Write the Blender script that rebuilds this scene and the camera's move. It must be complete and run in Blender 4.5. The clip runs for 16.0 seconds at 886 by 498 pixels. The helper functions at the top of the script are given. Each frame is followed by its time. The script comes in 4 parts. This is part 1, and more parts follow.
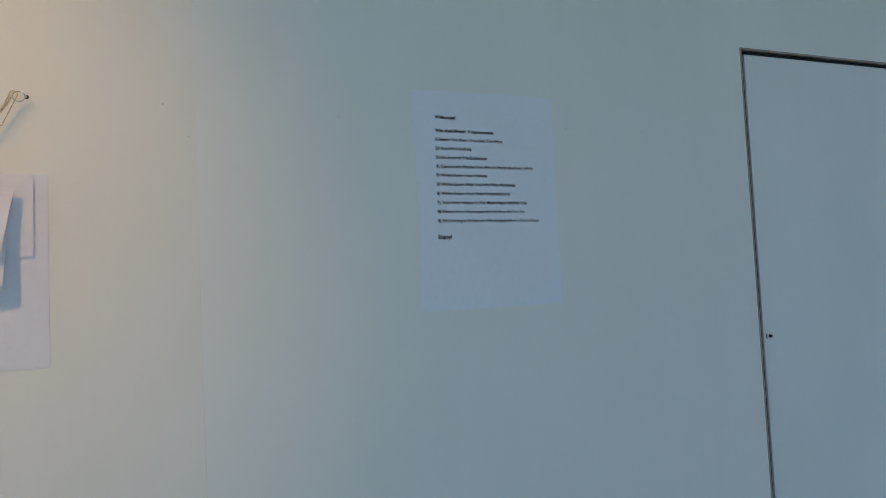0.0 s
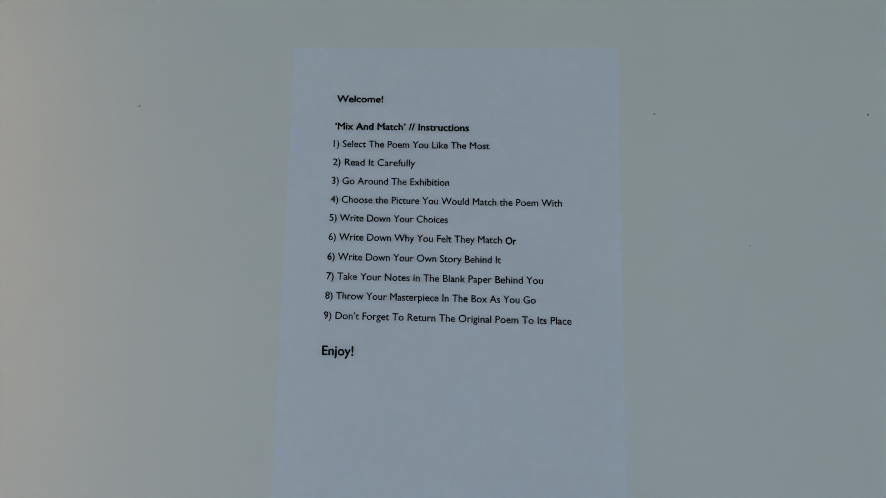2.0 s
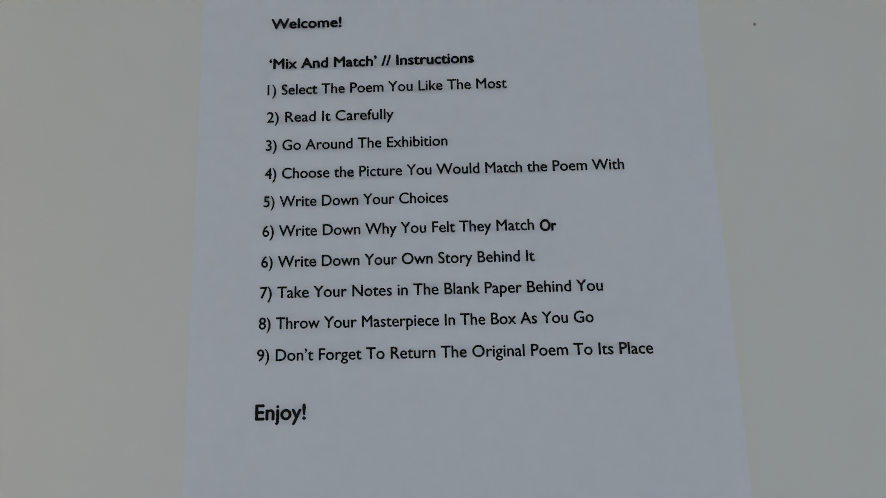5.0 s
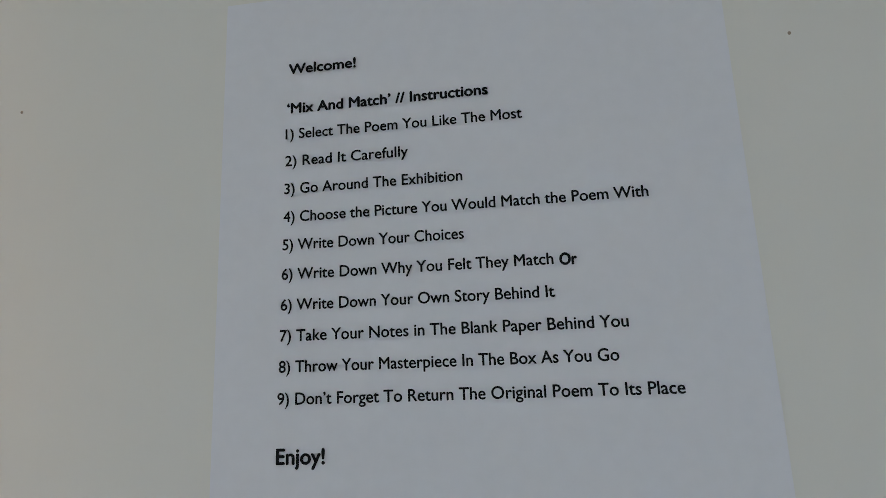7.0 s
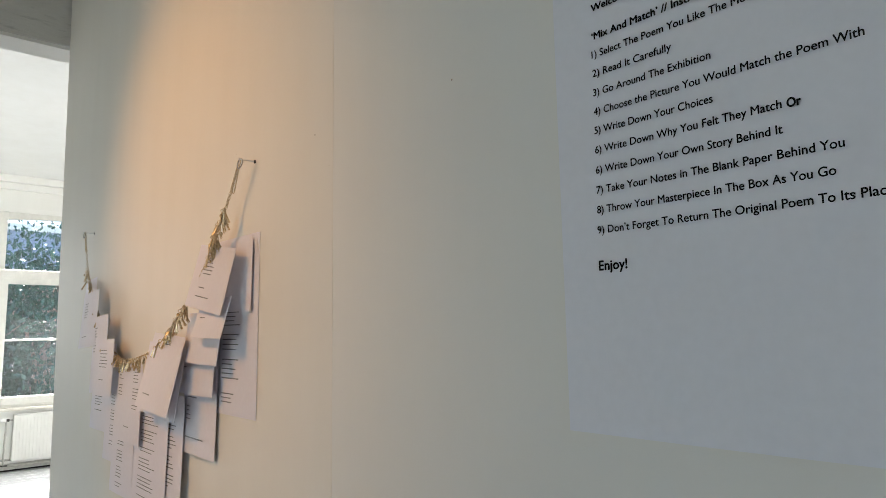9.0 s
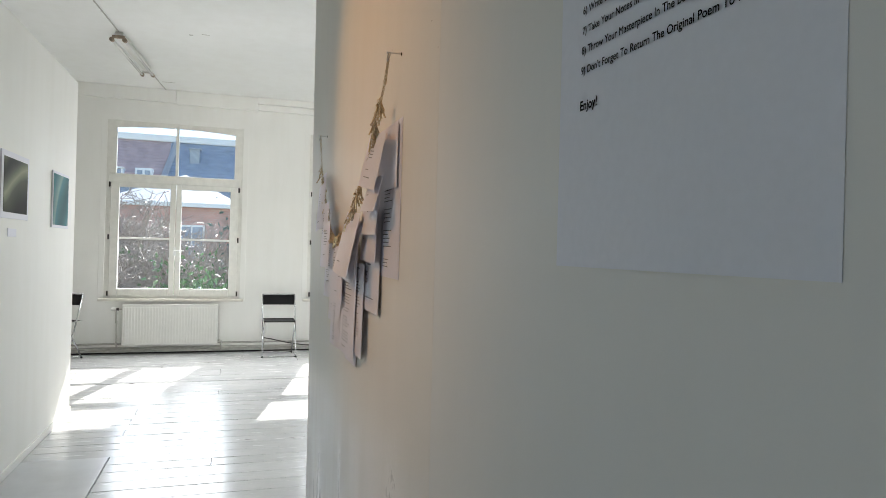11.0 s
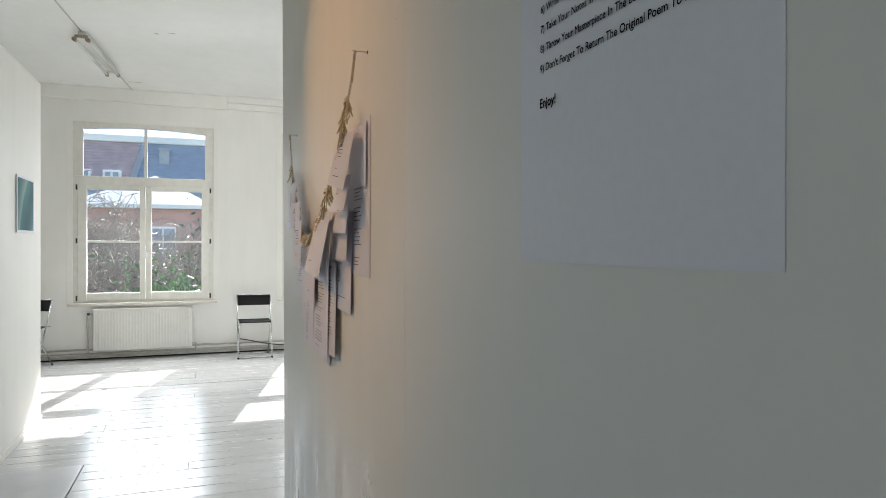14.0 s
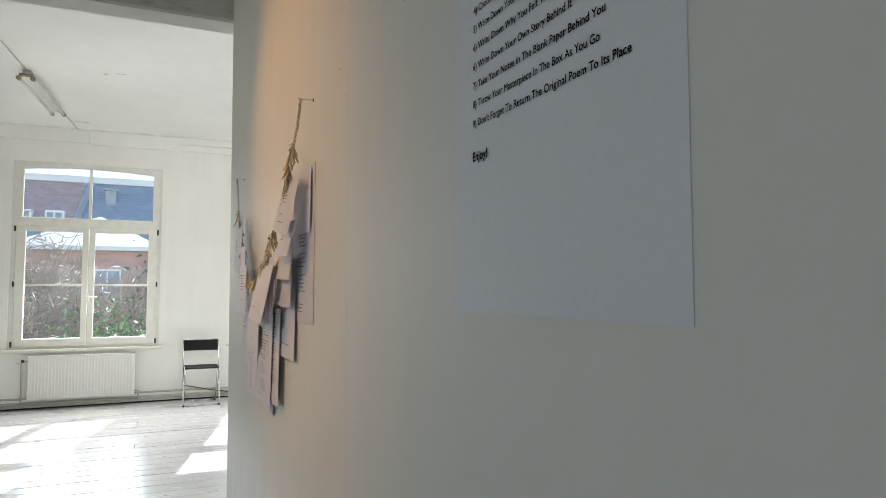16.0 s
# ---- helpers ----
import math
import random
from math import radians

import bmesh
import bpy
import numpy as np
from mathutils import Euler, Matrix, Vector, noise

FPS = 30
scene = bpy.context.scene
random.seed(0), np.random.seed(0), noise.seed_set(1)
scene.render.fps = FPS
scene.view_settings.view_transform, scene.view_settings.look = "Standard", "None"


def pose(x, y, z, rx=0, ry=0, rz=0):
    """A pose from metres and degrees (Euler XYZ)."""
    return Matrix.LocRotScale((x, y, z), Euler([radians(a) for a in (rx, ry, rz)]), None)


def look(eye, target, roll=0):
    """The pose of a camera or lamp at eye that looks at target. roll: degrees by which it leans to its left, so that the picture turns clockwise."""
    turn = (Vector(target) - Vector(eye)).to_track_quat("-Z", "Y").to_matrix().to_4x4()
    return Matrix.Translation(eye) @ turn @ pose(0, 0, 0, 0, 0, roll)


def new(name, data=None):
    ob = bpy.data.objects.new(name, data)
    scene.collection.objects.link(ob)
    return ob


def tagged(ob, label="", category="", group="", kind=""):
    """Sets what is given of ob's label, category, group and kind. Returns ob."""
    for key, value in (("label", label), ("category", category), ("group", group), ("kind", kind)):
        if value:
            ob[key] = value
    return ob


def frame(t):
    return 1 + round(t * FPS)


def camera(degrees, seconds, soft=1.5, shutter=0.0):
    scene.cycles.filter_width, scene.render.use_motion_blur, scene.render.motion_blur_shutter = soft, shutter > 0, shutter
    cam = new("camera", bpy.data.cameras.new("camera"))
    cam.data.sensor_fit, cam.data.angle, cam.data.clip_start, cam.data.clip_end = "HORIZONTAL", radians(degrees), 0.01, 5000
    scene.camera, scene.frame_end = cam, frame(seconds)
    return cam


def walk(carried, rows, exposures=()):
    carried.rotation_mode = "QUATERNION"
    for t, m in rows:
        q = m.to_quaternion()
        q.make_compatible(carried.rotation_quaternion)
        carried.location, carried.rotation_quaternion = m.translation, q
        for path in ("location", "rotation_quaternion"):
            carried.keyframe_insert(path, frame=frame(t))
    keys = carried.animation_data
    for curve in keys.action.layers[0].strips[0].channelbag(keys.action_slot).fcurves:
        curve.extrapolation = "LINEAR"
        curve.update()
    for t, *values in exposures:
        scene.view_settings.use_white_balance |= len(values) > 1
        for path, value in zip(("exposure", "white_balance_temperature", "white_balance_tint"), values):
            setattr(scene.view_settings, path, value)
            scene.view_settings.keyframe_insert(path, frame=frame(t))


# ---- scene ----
cam = camera(68.2, 16.0, soft=0.8)
PATH = [
    (0, (-0.39, -0.815, 1.432), (0.336, 1.046, 1.518), -2.9),
    (0.5, (-0.199, -0.702, 1.428), (0.283, 1.234, 1.566), 2.8),
    (1, (-0.034, -0.588, 1.461), (0.101, 1.403, 1.598), -1.3),
    (1.5, (0.038, -0.506, 1.479), (-0.037, 1.477, 1.731), 0.5),
    (2, (0.01, -0.407, 1.491), (-0.059, 1.571, 1.778), 0.9),
    (2.5, (-0.03, -0.319, 1.499), (0.067, 1.644, 1.868), -0.8),
    (3, (-0.029, -0.274, 1.501), (0.138, 1.69, 1.844), -0.2),
    (3.2, (-0.025, -0.259, 1.501), (0.115, 1.7, 1.877), -1.2),
    (5.5, (0.007, -0.257, 1.498), (-0.057, 1.707, 1.873), -1.4),
    (6, (0.012, -0.258, 1.5), (-0.04, 1.704, 1.888), -1.6),
    (6.5, (0.019, -0.259, 1.507), (-0.006, 1.705, 1.887), -2.7),
    (7, (0.028, -0.25, 1.506), (-0.265, 1.679, 1.946), -2.3),
    (7.5, (0.047, -0.261, 1.504), (-0.293, 1.635, 2.043), -2.2),
    (8, (0.079, -0.302, 1.499), (-0.569, 1.534, 1.958), -0.5),
    (8.5, (0.109, -0.337, 1.457), (-0.967, 1.311, 1.814), 0.8),
    (9, (0.153, -0.331, 1.447), (-1.33, 0.985, 1.704), -1.0),
    (9.3, (0.199, -0.28, 1.436), (-1.538, 0.687, 1.657), -0.6),
    (9.5, (0.226, -0.247, 1.419), (-1.609, 0.542, 1.519), 1.8),
    (9.7, (0.251, -0.232, 1.408), (-1.652, 0.382, 1.422), 1.2),
    (12, (0.287, -0.2, 1.393), (-1.615, 0.42, 1.397), 1.8),
    (12.5, (0.29, -0.199, 1.394), (-1.595, 0.471, 1.393), 0.9),
    (13, (0.288, -0.197, 1.392), (-1.586, 0.499, 1.386), 0.9),
    (13.5, (0.289, -0.197, 1.394), (-1.581, 0.515, 1.386), 0.0),
    (14, (0.288, -0.198, 1.396), (-1.592, 0.483, 1.391), 0.1),
    (14.5, (0.304, -0.198, 1.41), (-1.564, 0.493, 1.596), 0.6),
    (15, (0.306, -0.193, 1.414), (-1.527, 0.572, 1.649), 0.6),
    (15.5, (0.297, -0.189, 1.408), (-1.535, 0.595, 1.573), 0.3),
    (16, (0.295, -0.187, 1.401), (-1.53, 0.621, 1.526), -0.0),
]
EXPOSURES = ((0.0, 1.61, 5200, 4), (2.0, 1.75, 5780, 9), (3.0, 1.83, 6000, 13), (5.5, 1.86, 6400, 15), (8.0, 1.89, 6500, 13), (9.5, 1.50, 6500, 11), (12.0, 1.12, 6400, 11), (14.0, 1.14, 6480, 11), (16.0, 1.23, 6580, 11))
walk(cam, [(t, look(eye, target, roll)) for t, eye, target, roll in PATH], EXPOSURES)

# ---------------------------------------------------------------- world, sun, lights
SUN_DIR = Vector((0.974, -0.227, -0.73)).normalized()      # the way the sunlight travels
world = bpy.data.worlds.new("sky")
scene.world = world
world.use_nodes = True
wn = world.node_tree
wn.nodes.clear()
sky = wn.nodes.new("ShaderNodeTexSky")
sky.sky_type = "NISHITA"
sky.sun_disc = False
sky.dust_density = 0.1
sky.ozone_density = 1.5
sky.sun_elevation = math.asin(-SUN_DIR.z)
sky.sun_rotation = math.atan2(-SUN_DIR.x, -SUN_DIR.y)
wbg = wn.nodes.new("ShaderNodeBackground")
wbg.inputs["Strength"].default_value = 0.15
wout = wn.nodes.new("ShaderNodeOutputWorld")
wn.links.new(sky.outputs[0], wbg.inputs[0])
wn.links.new(wbg.outputs[0], wout.inputs[0])


def lamp(name, kind, energy, color, m, **more):
    data = bpy.data.lights.new(name, kind)
    data.energy, data.color = energy, color
    for key, value in more.items():
        if key == "size":
            data.size = value
        elif key == "size_y":
            data.shape, data.size_y = "RECTANGLE", value
        elif key == "spread":
            data.spread = radians(value)
        elif key == "angle":
            data.angle = value
        elif key == "spot":
            data.spot_size, data.spot_blend = radians(value), 1.0
        elif key == "radius":
            data.shadow_soft_size = value
    ob = new(name, data)
    ob.matrix_world = m
    return ob


lamp("sun", "SUN", 5.0, (1.0, 0.95, 0.87), look((0, 0, 0), SUN_DIR), angle=radians(0.5))
# daylight entering by the two windows of the far room
for wy in (-1.26, -0.58, 1.24, 1.92):
    lamp("window_light", "AREA", 12.5, (0.98, 0.98, 0.97), look((-8.815, wy, 1.75), (-6.6, wy, 0.1)), size=0.56, size_y=1.9, spread=150)
# cool light for the near room, from a window assumed behind the camera
lamp("window_light", "AREA", 3.4, (0.80, 0.89, 0.97), look((0.35, -4.05, 1.75), (0.1, 0, 1.3)), size=1.2, size_y=1.5)
# added fill light from the unseen back of the far room, brightens the window wall
lamp("window_light", "AREA", 19, (0.98, 0.98, 0.95), look((3.05, 1.15, 1.8), (-8, 0.9, 1.7)), size=1.6, size_y=1.7, spread=80)
# the warm spotlight that is turned on the poems
SPOT_EYE, SPOT_AIM = (-1.08, -1.20, 2.45), (-0.74, 0, 1.59)
lamp("spot_beam", "SPOT", 15, (1.0, 0.49, 0.14), look(SPOT_EYE, SPOT_AIM), spot=40, radius=0.08)


# ---------------------------------------------------------------- materials
def nodes(name):
    mat = bpy.data.materials.new(name)
    mat.use_nodes = True
    nt = mat.node_tree
    return mat, nt, nt.nodes["Principled BSDF"]


def tex(nt, scale, detail=4, rough=0.55, stretch=(1, 1, 1), kind="ShaderNodeTexNoise"):
    co = nt.nodes.new("ShaderNodeTexCoord")
    mp = nt.nodes.new("ShaderNodeMapping")
    mp.inputs["Scale"].default_value = stretch
    tx = nt.nodes.new(kind)
    tx.inputs["Scale"].default_value = scale
    if kind == "ShaderNodeTexNoise":
        tx.inputs["Detail"].default_value = detail
        tx.inputs["Roughness"].default_value = rough
    nt.links.new(co.outputs["Object"], mp.inputs["Vector"])
    nt.links.new(mp.outputs[0], tx.inputs["Vector"])
    return tx.outputs[0]


def ramp(nt, value, stops):
    r = nt.nodes.new("ShaderNodeValToRGB")
    el = r.color_ramp.elements
    while len(el) < len(stops):
        el.new(0.5)
    for e, (p, c) in zip(el, stops):
        e.position, e.color = p, (*c, 1)
    nt.links.new(value, r.inputs[0])
    return r.outputs[0]


def mixc(nt, fac, a, b, mode="MIX"):
    m = nt.nodes.new("ShaderNodeMix")
    m.data_type, m.blend_type = "RGBA", mode
    for sock, v in ((m.inputs["Factor"], fac), (m.inputs["A"], a), (m.inputs["B"], b)):
        if isinstance(v, (int, float)):
            sock.default_value = v
        elif isinstance(v, tuple):
            sock.default_value = (*v, 1)
        else:
            nt.links.new(v, sock)
    return m.outputs["Result"]


def bump(nt, p, height, strength, distance):
    b = nt.nodes.new("ShaderNodeBump")
    b.inputs["Strength"].default_value, b.inputs["Distance"].default_value = strength, distance
    nt.links.new(height, b.inputs["Height"])
    nt.links.new(b.outputs[0], p.inputs["Normal"])


def simple(name, color, rough=0.5, metal=0.0, vary=0.12, scale=30, relief=0.0, grain=(1, 1, 1)):
    mat, nt, p = nodes(name)
    n = tex(nt, scale, 5, 0.6, grain)
    lo = tuple(c * (1 - vary) for c in color)
    hi = tuple(min(1, c * (1 + vary)) for c in color)
    nt.links.new(ramp(nt, n, [(0.3, lo), (0.7, hi)]), p.inputs["Base Color"])
    p.inputs["Roughness"].default_value, p.inputs["Metallic"].default_value = rough, metal
    if relief:
        bump(nt, p, n, relief, 0.01)
    return mat


def wall_paint(name, color, rough, streak):
    """White wall paint on plaster: blotches, fine stipple, and vertical roller or run marks where it is glossy."""
    mat, nt, p = nodes(name)
    big = tex(nt, 1.3, 3, 0.5)
    fine = tex(nt, 70, 3, 0.6)
    runs = tex(nt, 13 if streak else 7, 6, 0.62, (1, 1, 0.16 if streak else 0.12))
    base = ramp(nt, big, [(0.3, tuple(c * 0.955 for c in color)), (0.7, color)])
    base = mixc(nt, 0.5, base, ramp(nt, runs, [(0.35, (0.955, 0.95, 0.935)), (0.6, (1, 1, 1))]), "MULTIPLY")
    nt.links.new(base, p.inputs["Base Color"])
    p.inputs["Roughness"].default_value = rough
    if streak:
        # the gloss coat ends raggedly a little above hip height
        co = nt.nodes.new("ShaderNodeTexCoord")
        sep = nt.nodes.new("ShaderNodeSeparateXYZ")
        nt.links.new(co.outputs["Object"], sep.inputs[0])
        top = nt.nodes.new("ShaderNodeMath")
        top.operation = "MULTIPLY_ADD"
        top.inputs[1].default_value = 0.55
        nt.links.new(runs, top.inputs[0])
        nt.links.new(sep.outputs["Z"], top.inputs[2])
        rng_n = nt.nodes.new("ShaderNodeMapRange")
        rng_n.inputs["From Min"].default_value, rng_n.inputs["From Max"].default_value = 1.50, 1.34
        nt.links.new(top.outputs[0], rng_n.inputs["Value"])
        coat = rng_n.outputs[0]
        shiny = ramp(nt, runs, [(0.42, (0.48,) * 3), (0.62, (0.26,) * 3)])
        shiny = mixc(nt, coat, (rough,) * 3, shiny)
        # one thick, lumpy run of gloss paint
        off = nt.nodes.new("ShaderNodeMath")
        off.operation = "ADD"
        off.inputs[1].default_value = 0.545
        nt.links.new(sep.outputs["X"], off.inputs[0])
        away = nt.nodes.new("ShaderNodeMath")
        away.operation = "ABSOLUTE"
        nt.links.new(off.outputs[0], away.inputs[0])
        near = nt.nodes.new("ShaderNodeMapRange")
        near.inputs["From Min"].default_value, near.inputs["From Max"].default_value = 0.045, 0.010
        nt.links.new(away.outputs[0], near.inputs["Value"])
        run = nt.nodes.new("ShaderNodeMath")
        run.operation = "MULTIPLY"
        nt.links.new(near.outputs[0], run.inputs[0])
        nt.links.new(coat, run.inputs[1])
        lumps = tex(nt, 120, 4, 0.6, (1, 1, 0.45))
        spots = nt.nodes.new("ShaderNodeMath")
        spots.operation = "MULTIPLY"
        nt.links.new(run.outputs[0], spots.inputs[0])
        nt.links.new(ramp(nt, lumps, [(0.46, (0, 0, 0)), (0.56, (1, 1, 1))]), spots.inputs[1])
        nt.links.new(mixc(nt, spots.outputs[0], shiny, (0.10,) * 3), p.inputs["Roughness"])
    add = nt.nodes.new("ShaderNodeMath")
    add.operation = "MULTIPLY_ADD"
    add.inputs[1].default_value = 0.5
    if streak:
        amount = nt.nodes.new("ShaderNodeMath")
        amount.operation = "MULTIPLY_ADD"
        amount.inputs[1].default_value, amount.inputs[2].default_value = 1.6, 0.3
        nt.links.new(coat, amount.inputs[0])
        nt.links.new(amount.outputs[0], add.inputs[1])
    nt.links.new(runs, add.inputs[0])
    nt.links.new(fine, add.inputs[2])
    relief = add.outputs[0]
    if streak:
        thick = nt.nodes.new("ShaderNodeMath")
        thick.operation = "MULTIPLY_ADD"
        thick.inputs[1].default_value = 3.0
        nt.links.new(spots.outputs[0], thick.inputs[0])
        nt.links.new(relief, thick.inputs[2])
        relief = thick.outputs[0]
    bump(nt, p, relief, 0.07 if streak else 0.05, 0.004)
    return mat


def plaster_raw():
    mat, nt, p = nodes("raw_plaster")
    a, b = tex(nt, 5, 8, 0.68, (1, 0.5, 1.6)), tex(nt, 30, 6, 0.7, (1, 0.25, 1.5))
    col = ramp(nt, a, [(0.30, (0.46, 0.46, 0.43)), (0.45, (0.70, 0.69, 0.65)), (0.72, (0.80, 0.80, 0.76))])
    col = mixc(nt, 0.6, col, ramp(nt, b, [(0.32, (0.5, 0.5, 0.48)), (0.45, (1, 1, 1))]), "MULTIPLY")
    nt.links.new(col, p.inputs["Base Color"])
    p.inputs["Roughness"].default_value = 0.85
    bump(nt, p, b, 0.5, 0.006)
    return mat


def floor_paint():
    """Worn white-grey gloss paint on old boards, darker where the wood shows through."""
    mat, nt, p = nodes("worn_floor_paint")
    info = nt.nodes.new("ShaderNodeObjectInfo")
    tone = ramp(nt, info.outputs["Random"], [(0.0, (0.88, 0.88, 0.88)), (1.0, (1, 1, 1))])
    wear = tex(nt, 14, 6, 0.66, (1.0, 0.2, 1.0))
    soil = tex(nt, 1.6, 4, 0.6)
    col = ramp(nt, wear, [(0.34, (0.10, 0.095, 0.09)), (0.352, (0.48, 0.48, 0.47)), (0.375, (0.68, 0.69, 0.69)), (0.7, (0.74, 0.75, 0.75))])
    col = mixc(nt, 0.8, col, ramp(nt, soil, [(0.3, (0.78, 0.79, 0.80)), (0.65, (1, 1, 1))]), "MULTIPLY")
    col = mixc(nt, 1.0, col, tone, "MULTIPLY")
    nt.links.new(col, p.inputs["Base Color"])
    nt.links.new(ramp(nt, wear, [(0.3, (0.55,) * 3), (0.42, (0.22,) * 3)]), p.inputs["Roughness"])
    bump(nt, p, tex(nt, 8, 7, 0.62, (1.6, 0.5, 1.0)), 0.5, 0.008)
    return mat


def paper(name, color, thin, rough=0.65):
    mat, nt, p = nodes(name)
    n = tex(nt, 160, 3, 0.5)
    nt.links.new(ramp(nt, n, [(0.3, tuple(c * 0.97 for c in color)), (0.7, color)]), p.inputs["Base Color"])
    p.inputs["Roughness"].default_value = rough
    bump(nt, p, n, 0.05, 0.001)
    # thin paper lets light through
    thru, mx = nt.nodes.new("ShaderNodeBsdfTranslucent"), nt.nodes.new("ShaderNodeMixShader")
    thru.inputs[0].default_value = (*color, 1)
    mx.inputs[0].default_value = thin
    out = nt.nodes["Material Output"]
    nt.links.new(p.outputs[0], mx.inputs[1])
    nt.links.new(thru.outputs[0], mx.inputs[2])
    nt.links.new(mx.outputs[0], out.inputs[0])
    return mat


def photo(name, stops, angle, scale):
    """A colour photograph, abstract: soft bands of colour with some grain."""
    mat, nt, p = nodes(name)
    co = nt.nodes.new("ShaderNodeTexCoord")
    mp = nt.nodes.new("ShaderNodeMapping")
    mp.inputs["Rotation"].default_value = (0, radians(angle), 0)
    wv = nt.nodes.new("ShaderNodeTexWave")
    wv.inputs["Scale"].default_value, wv.inputs["Distortion"].default_value = scale, 5.0
    wv.inputs["Detail"].default_value, wv.inputs["Detail Scale"].default_value = 4, 0.7
    nt.links.new(co.outputs["Object"], mp.inputs[0])
    nt.links.new(mp.outputs[0], wv.inputs[0])
    nt.links.new(ramp(nt, wv.outputs["Fac"], stops), p.inputs["Base Color"])
    p.inputs["Roughness"].default_value = 0.7
    p.inputs["Specular IOR Level"].default_value = 0.05
    return mat


def glass():
    mat = bpy.data.materials.new("window_glass")
    mat.use_nodes = True
    nt = mat.node_tree
    nt.nodes.clear()
    out = nt.nodes.new("ShaderNodeOutputMaterial")
    t, g, mx, fr, dust, dm = (nt.nodes.new("ShaderNode" + k) for k in ("BsdfTransparent", "BsdfGlossy", "MixShader", "Fresnel", "BsdfTranslucent", "MixShader"))
    dm.inputs[0].default_value = 0.007
    t.inputs[0].default_value = (0.93, 0.96, 0.97, 1)
    g.inputs["Roughness"].default_value = 0.02
    fr.inputs[0].default_value = 1.45
    for a, b in ((fr.outputs[0], mx.inputs[0]), (t.outputs[0], dm.inputs[1]), (dust.outputs[0], dm.inputs[2]), (dm.outputs[0], mx.inputs[1]), (g.outputs[0], mx.inputs[2]), (mx.outputs[0], out.inputs[0])):
        nt.links.new(a, b)
    return mat


def brickwork(name, a, b, mortar, scale):
    mat, nt, p = nodes(name)
    co = nt.nodes.new("ShaderNodeTexCoord")
    sep, mp = nt.nodes.new("ShaderNodeSeparateXYZ"), nt.nodes.new("ShaderNodeCombineXYZ")
    br = nt.nodes.new("ShaderNodeTexBrick")
    br.inputs["Scale"].default_value = scale
    br.inputs["Color1"].default_value, br.inputs["Color2"].default_value = (*a, 1), (*b, 1)
    br.inputs["Mortar"].default_value = (*mortar, 1)
    nt.links.new(co.outputs["Object"], sep.inputs[0])
    nt.links.new(sep.outputs["Y"], mp.inputs["X"])
    nt.links.new(sep.outputs["Z"], mp.inputs["Y"])
    nt.links.new(mp.outputs[0], br.inputs["Vector"])
    col = mixc(nt, 0.5, br.outputs[0], ramp(nt, tex(nt, 0.7, 5), [(0.3, (0.6, 0.6, 0.6)), (0.7, (1, 1, 1))]), "MULTIPLY")
    nt.links.new(col, p.inputs["Base Color"])
    p.inputs["Roughness"].default_value = 0.85
    return mat


M_WALL = wall_paint("white_wall_paint", (0.80, 0.79, 0.745), 0.6, False)
M_GLOSS = wall_paint("white_gloss_wall_paint", (0.81, 0.78, 0.71), 0.6, True)
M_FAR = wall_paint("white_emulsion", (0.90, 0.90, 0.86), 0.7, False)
M_CEIL = wall_paint("ceiling_paint", (0.85, 0.86, 0.84), 0.8, False)
M_RAW = plaster_raw()
M_RAW2 = wall_paint("grey_plaster", (0.80, 0.80, 0.76), 0.8, False)
M_FLOOR = floor_paint()
M_PLATE = simple("grey_floor_sheet", (0.52, 0.54, 0.55), 0.28, 0, 0.10, 3, 0.1)
M_SUB = simple("dark_joint", (0.035, 0.03, 0.028), 0.9)
M_PAPER = paper("white_paper", (0.80, 0.81, 0.86), 0.02)
M_POEM = paper("poem_paper", (0.86, 0.84, 0.90), 0.12)
M_INK = simple("black_ink", (0.006, 0.006, 0.007), 0.6)
M_INK.node_tree.nodes["Principled BSDF"].inputs["Specular IOR Level"].default_value = 0.1
M_GREYINK = simple("grey_ink", (0.10, 0.10, 0.11), 0.6)
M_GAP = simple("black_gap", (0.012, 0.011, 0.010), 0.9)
M_DOOR = wall_paint("door_paint", (0.80, 0.80, 0.79), 0.45, False)
M_WOOD = simple("white_window_paint", (0.78, 0.775, 0.72), 0.38, 0, 0.06, 14, 0.08)
M_SILL = simple("sill_paint", (0.72, 0.69, 0.62), 0.4, 0, 0.12, 9, 0.1)
M_RAD = simple("radiator_enamel", (0.78, 0.775, 0.73), 0.35, 0, 0.03, 12)
M_PIPE = simple("painted_pipe", (0.50, 0.49, 0.45), 0.45, 0, 0.15, 20)
M_DARK = simple("dark_iron", (0.05, 0.045, 0.04), 0.55, 0.4)
M_BLACK = simple("black_plastic", (0.018, 0.018, 0.020), 0.42, 0, 0.2, 60, 0.05)
M_CHROME = simple("chrome_tube", (0.62, 0.63, 0.64), 0.22, 1.0, 0.06)
M_GOLD = simple("gold_metal", (0.62, 0.50, 0.33), 0.32, 1.0, 0.4, 300)
M_STEEL = simple("pin_steel", (0.62, 0.60, 0.56), 0.25, 1.0, 0.08)
M_TUBE = simple("tube_glass", (0.80, 0.80, 0.78), 0.25, 0, 0.03)
M_BATTEN = simple("batten_enamel", (0.70, 0.70, 0.66), 0.45, 0, 0.08, 18)
M_CAP = simple("lamp_holder", (0.34, 0.27, 0.20), 0.5, 0, 0.3, 30)
M_GLASS = glass()
M_TEAL = photo("teal_photo", [(0.0, (0.03, 0.12, 0.14)), (0.45, (0.06, 0.22, 0.25)), (0.6, (0.24, 0.38, 0.36)), (1.0, (0.06, 0.19, 0.22))], 40, 0.5)
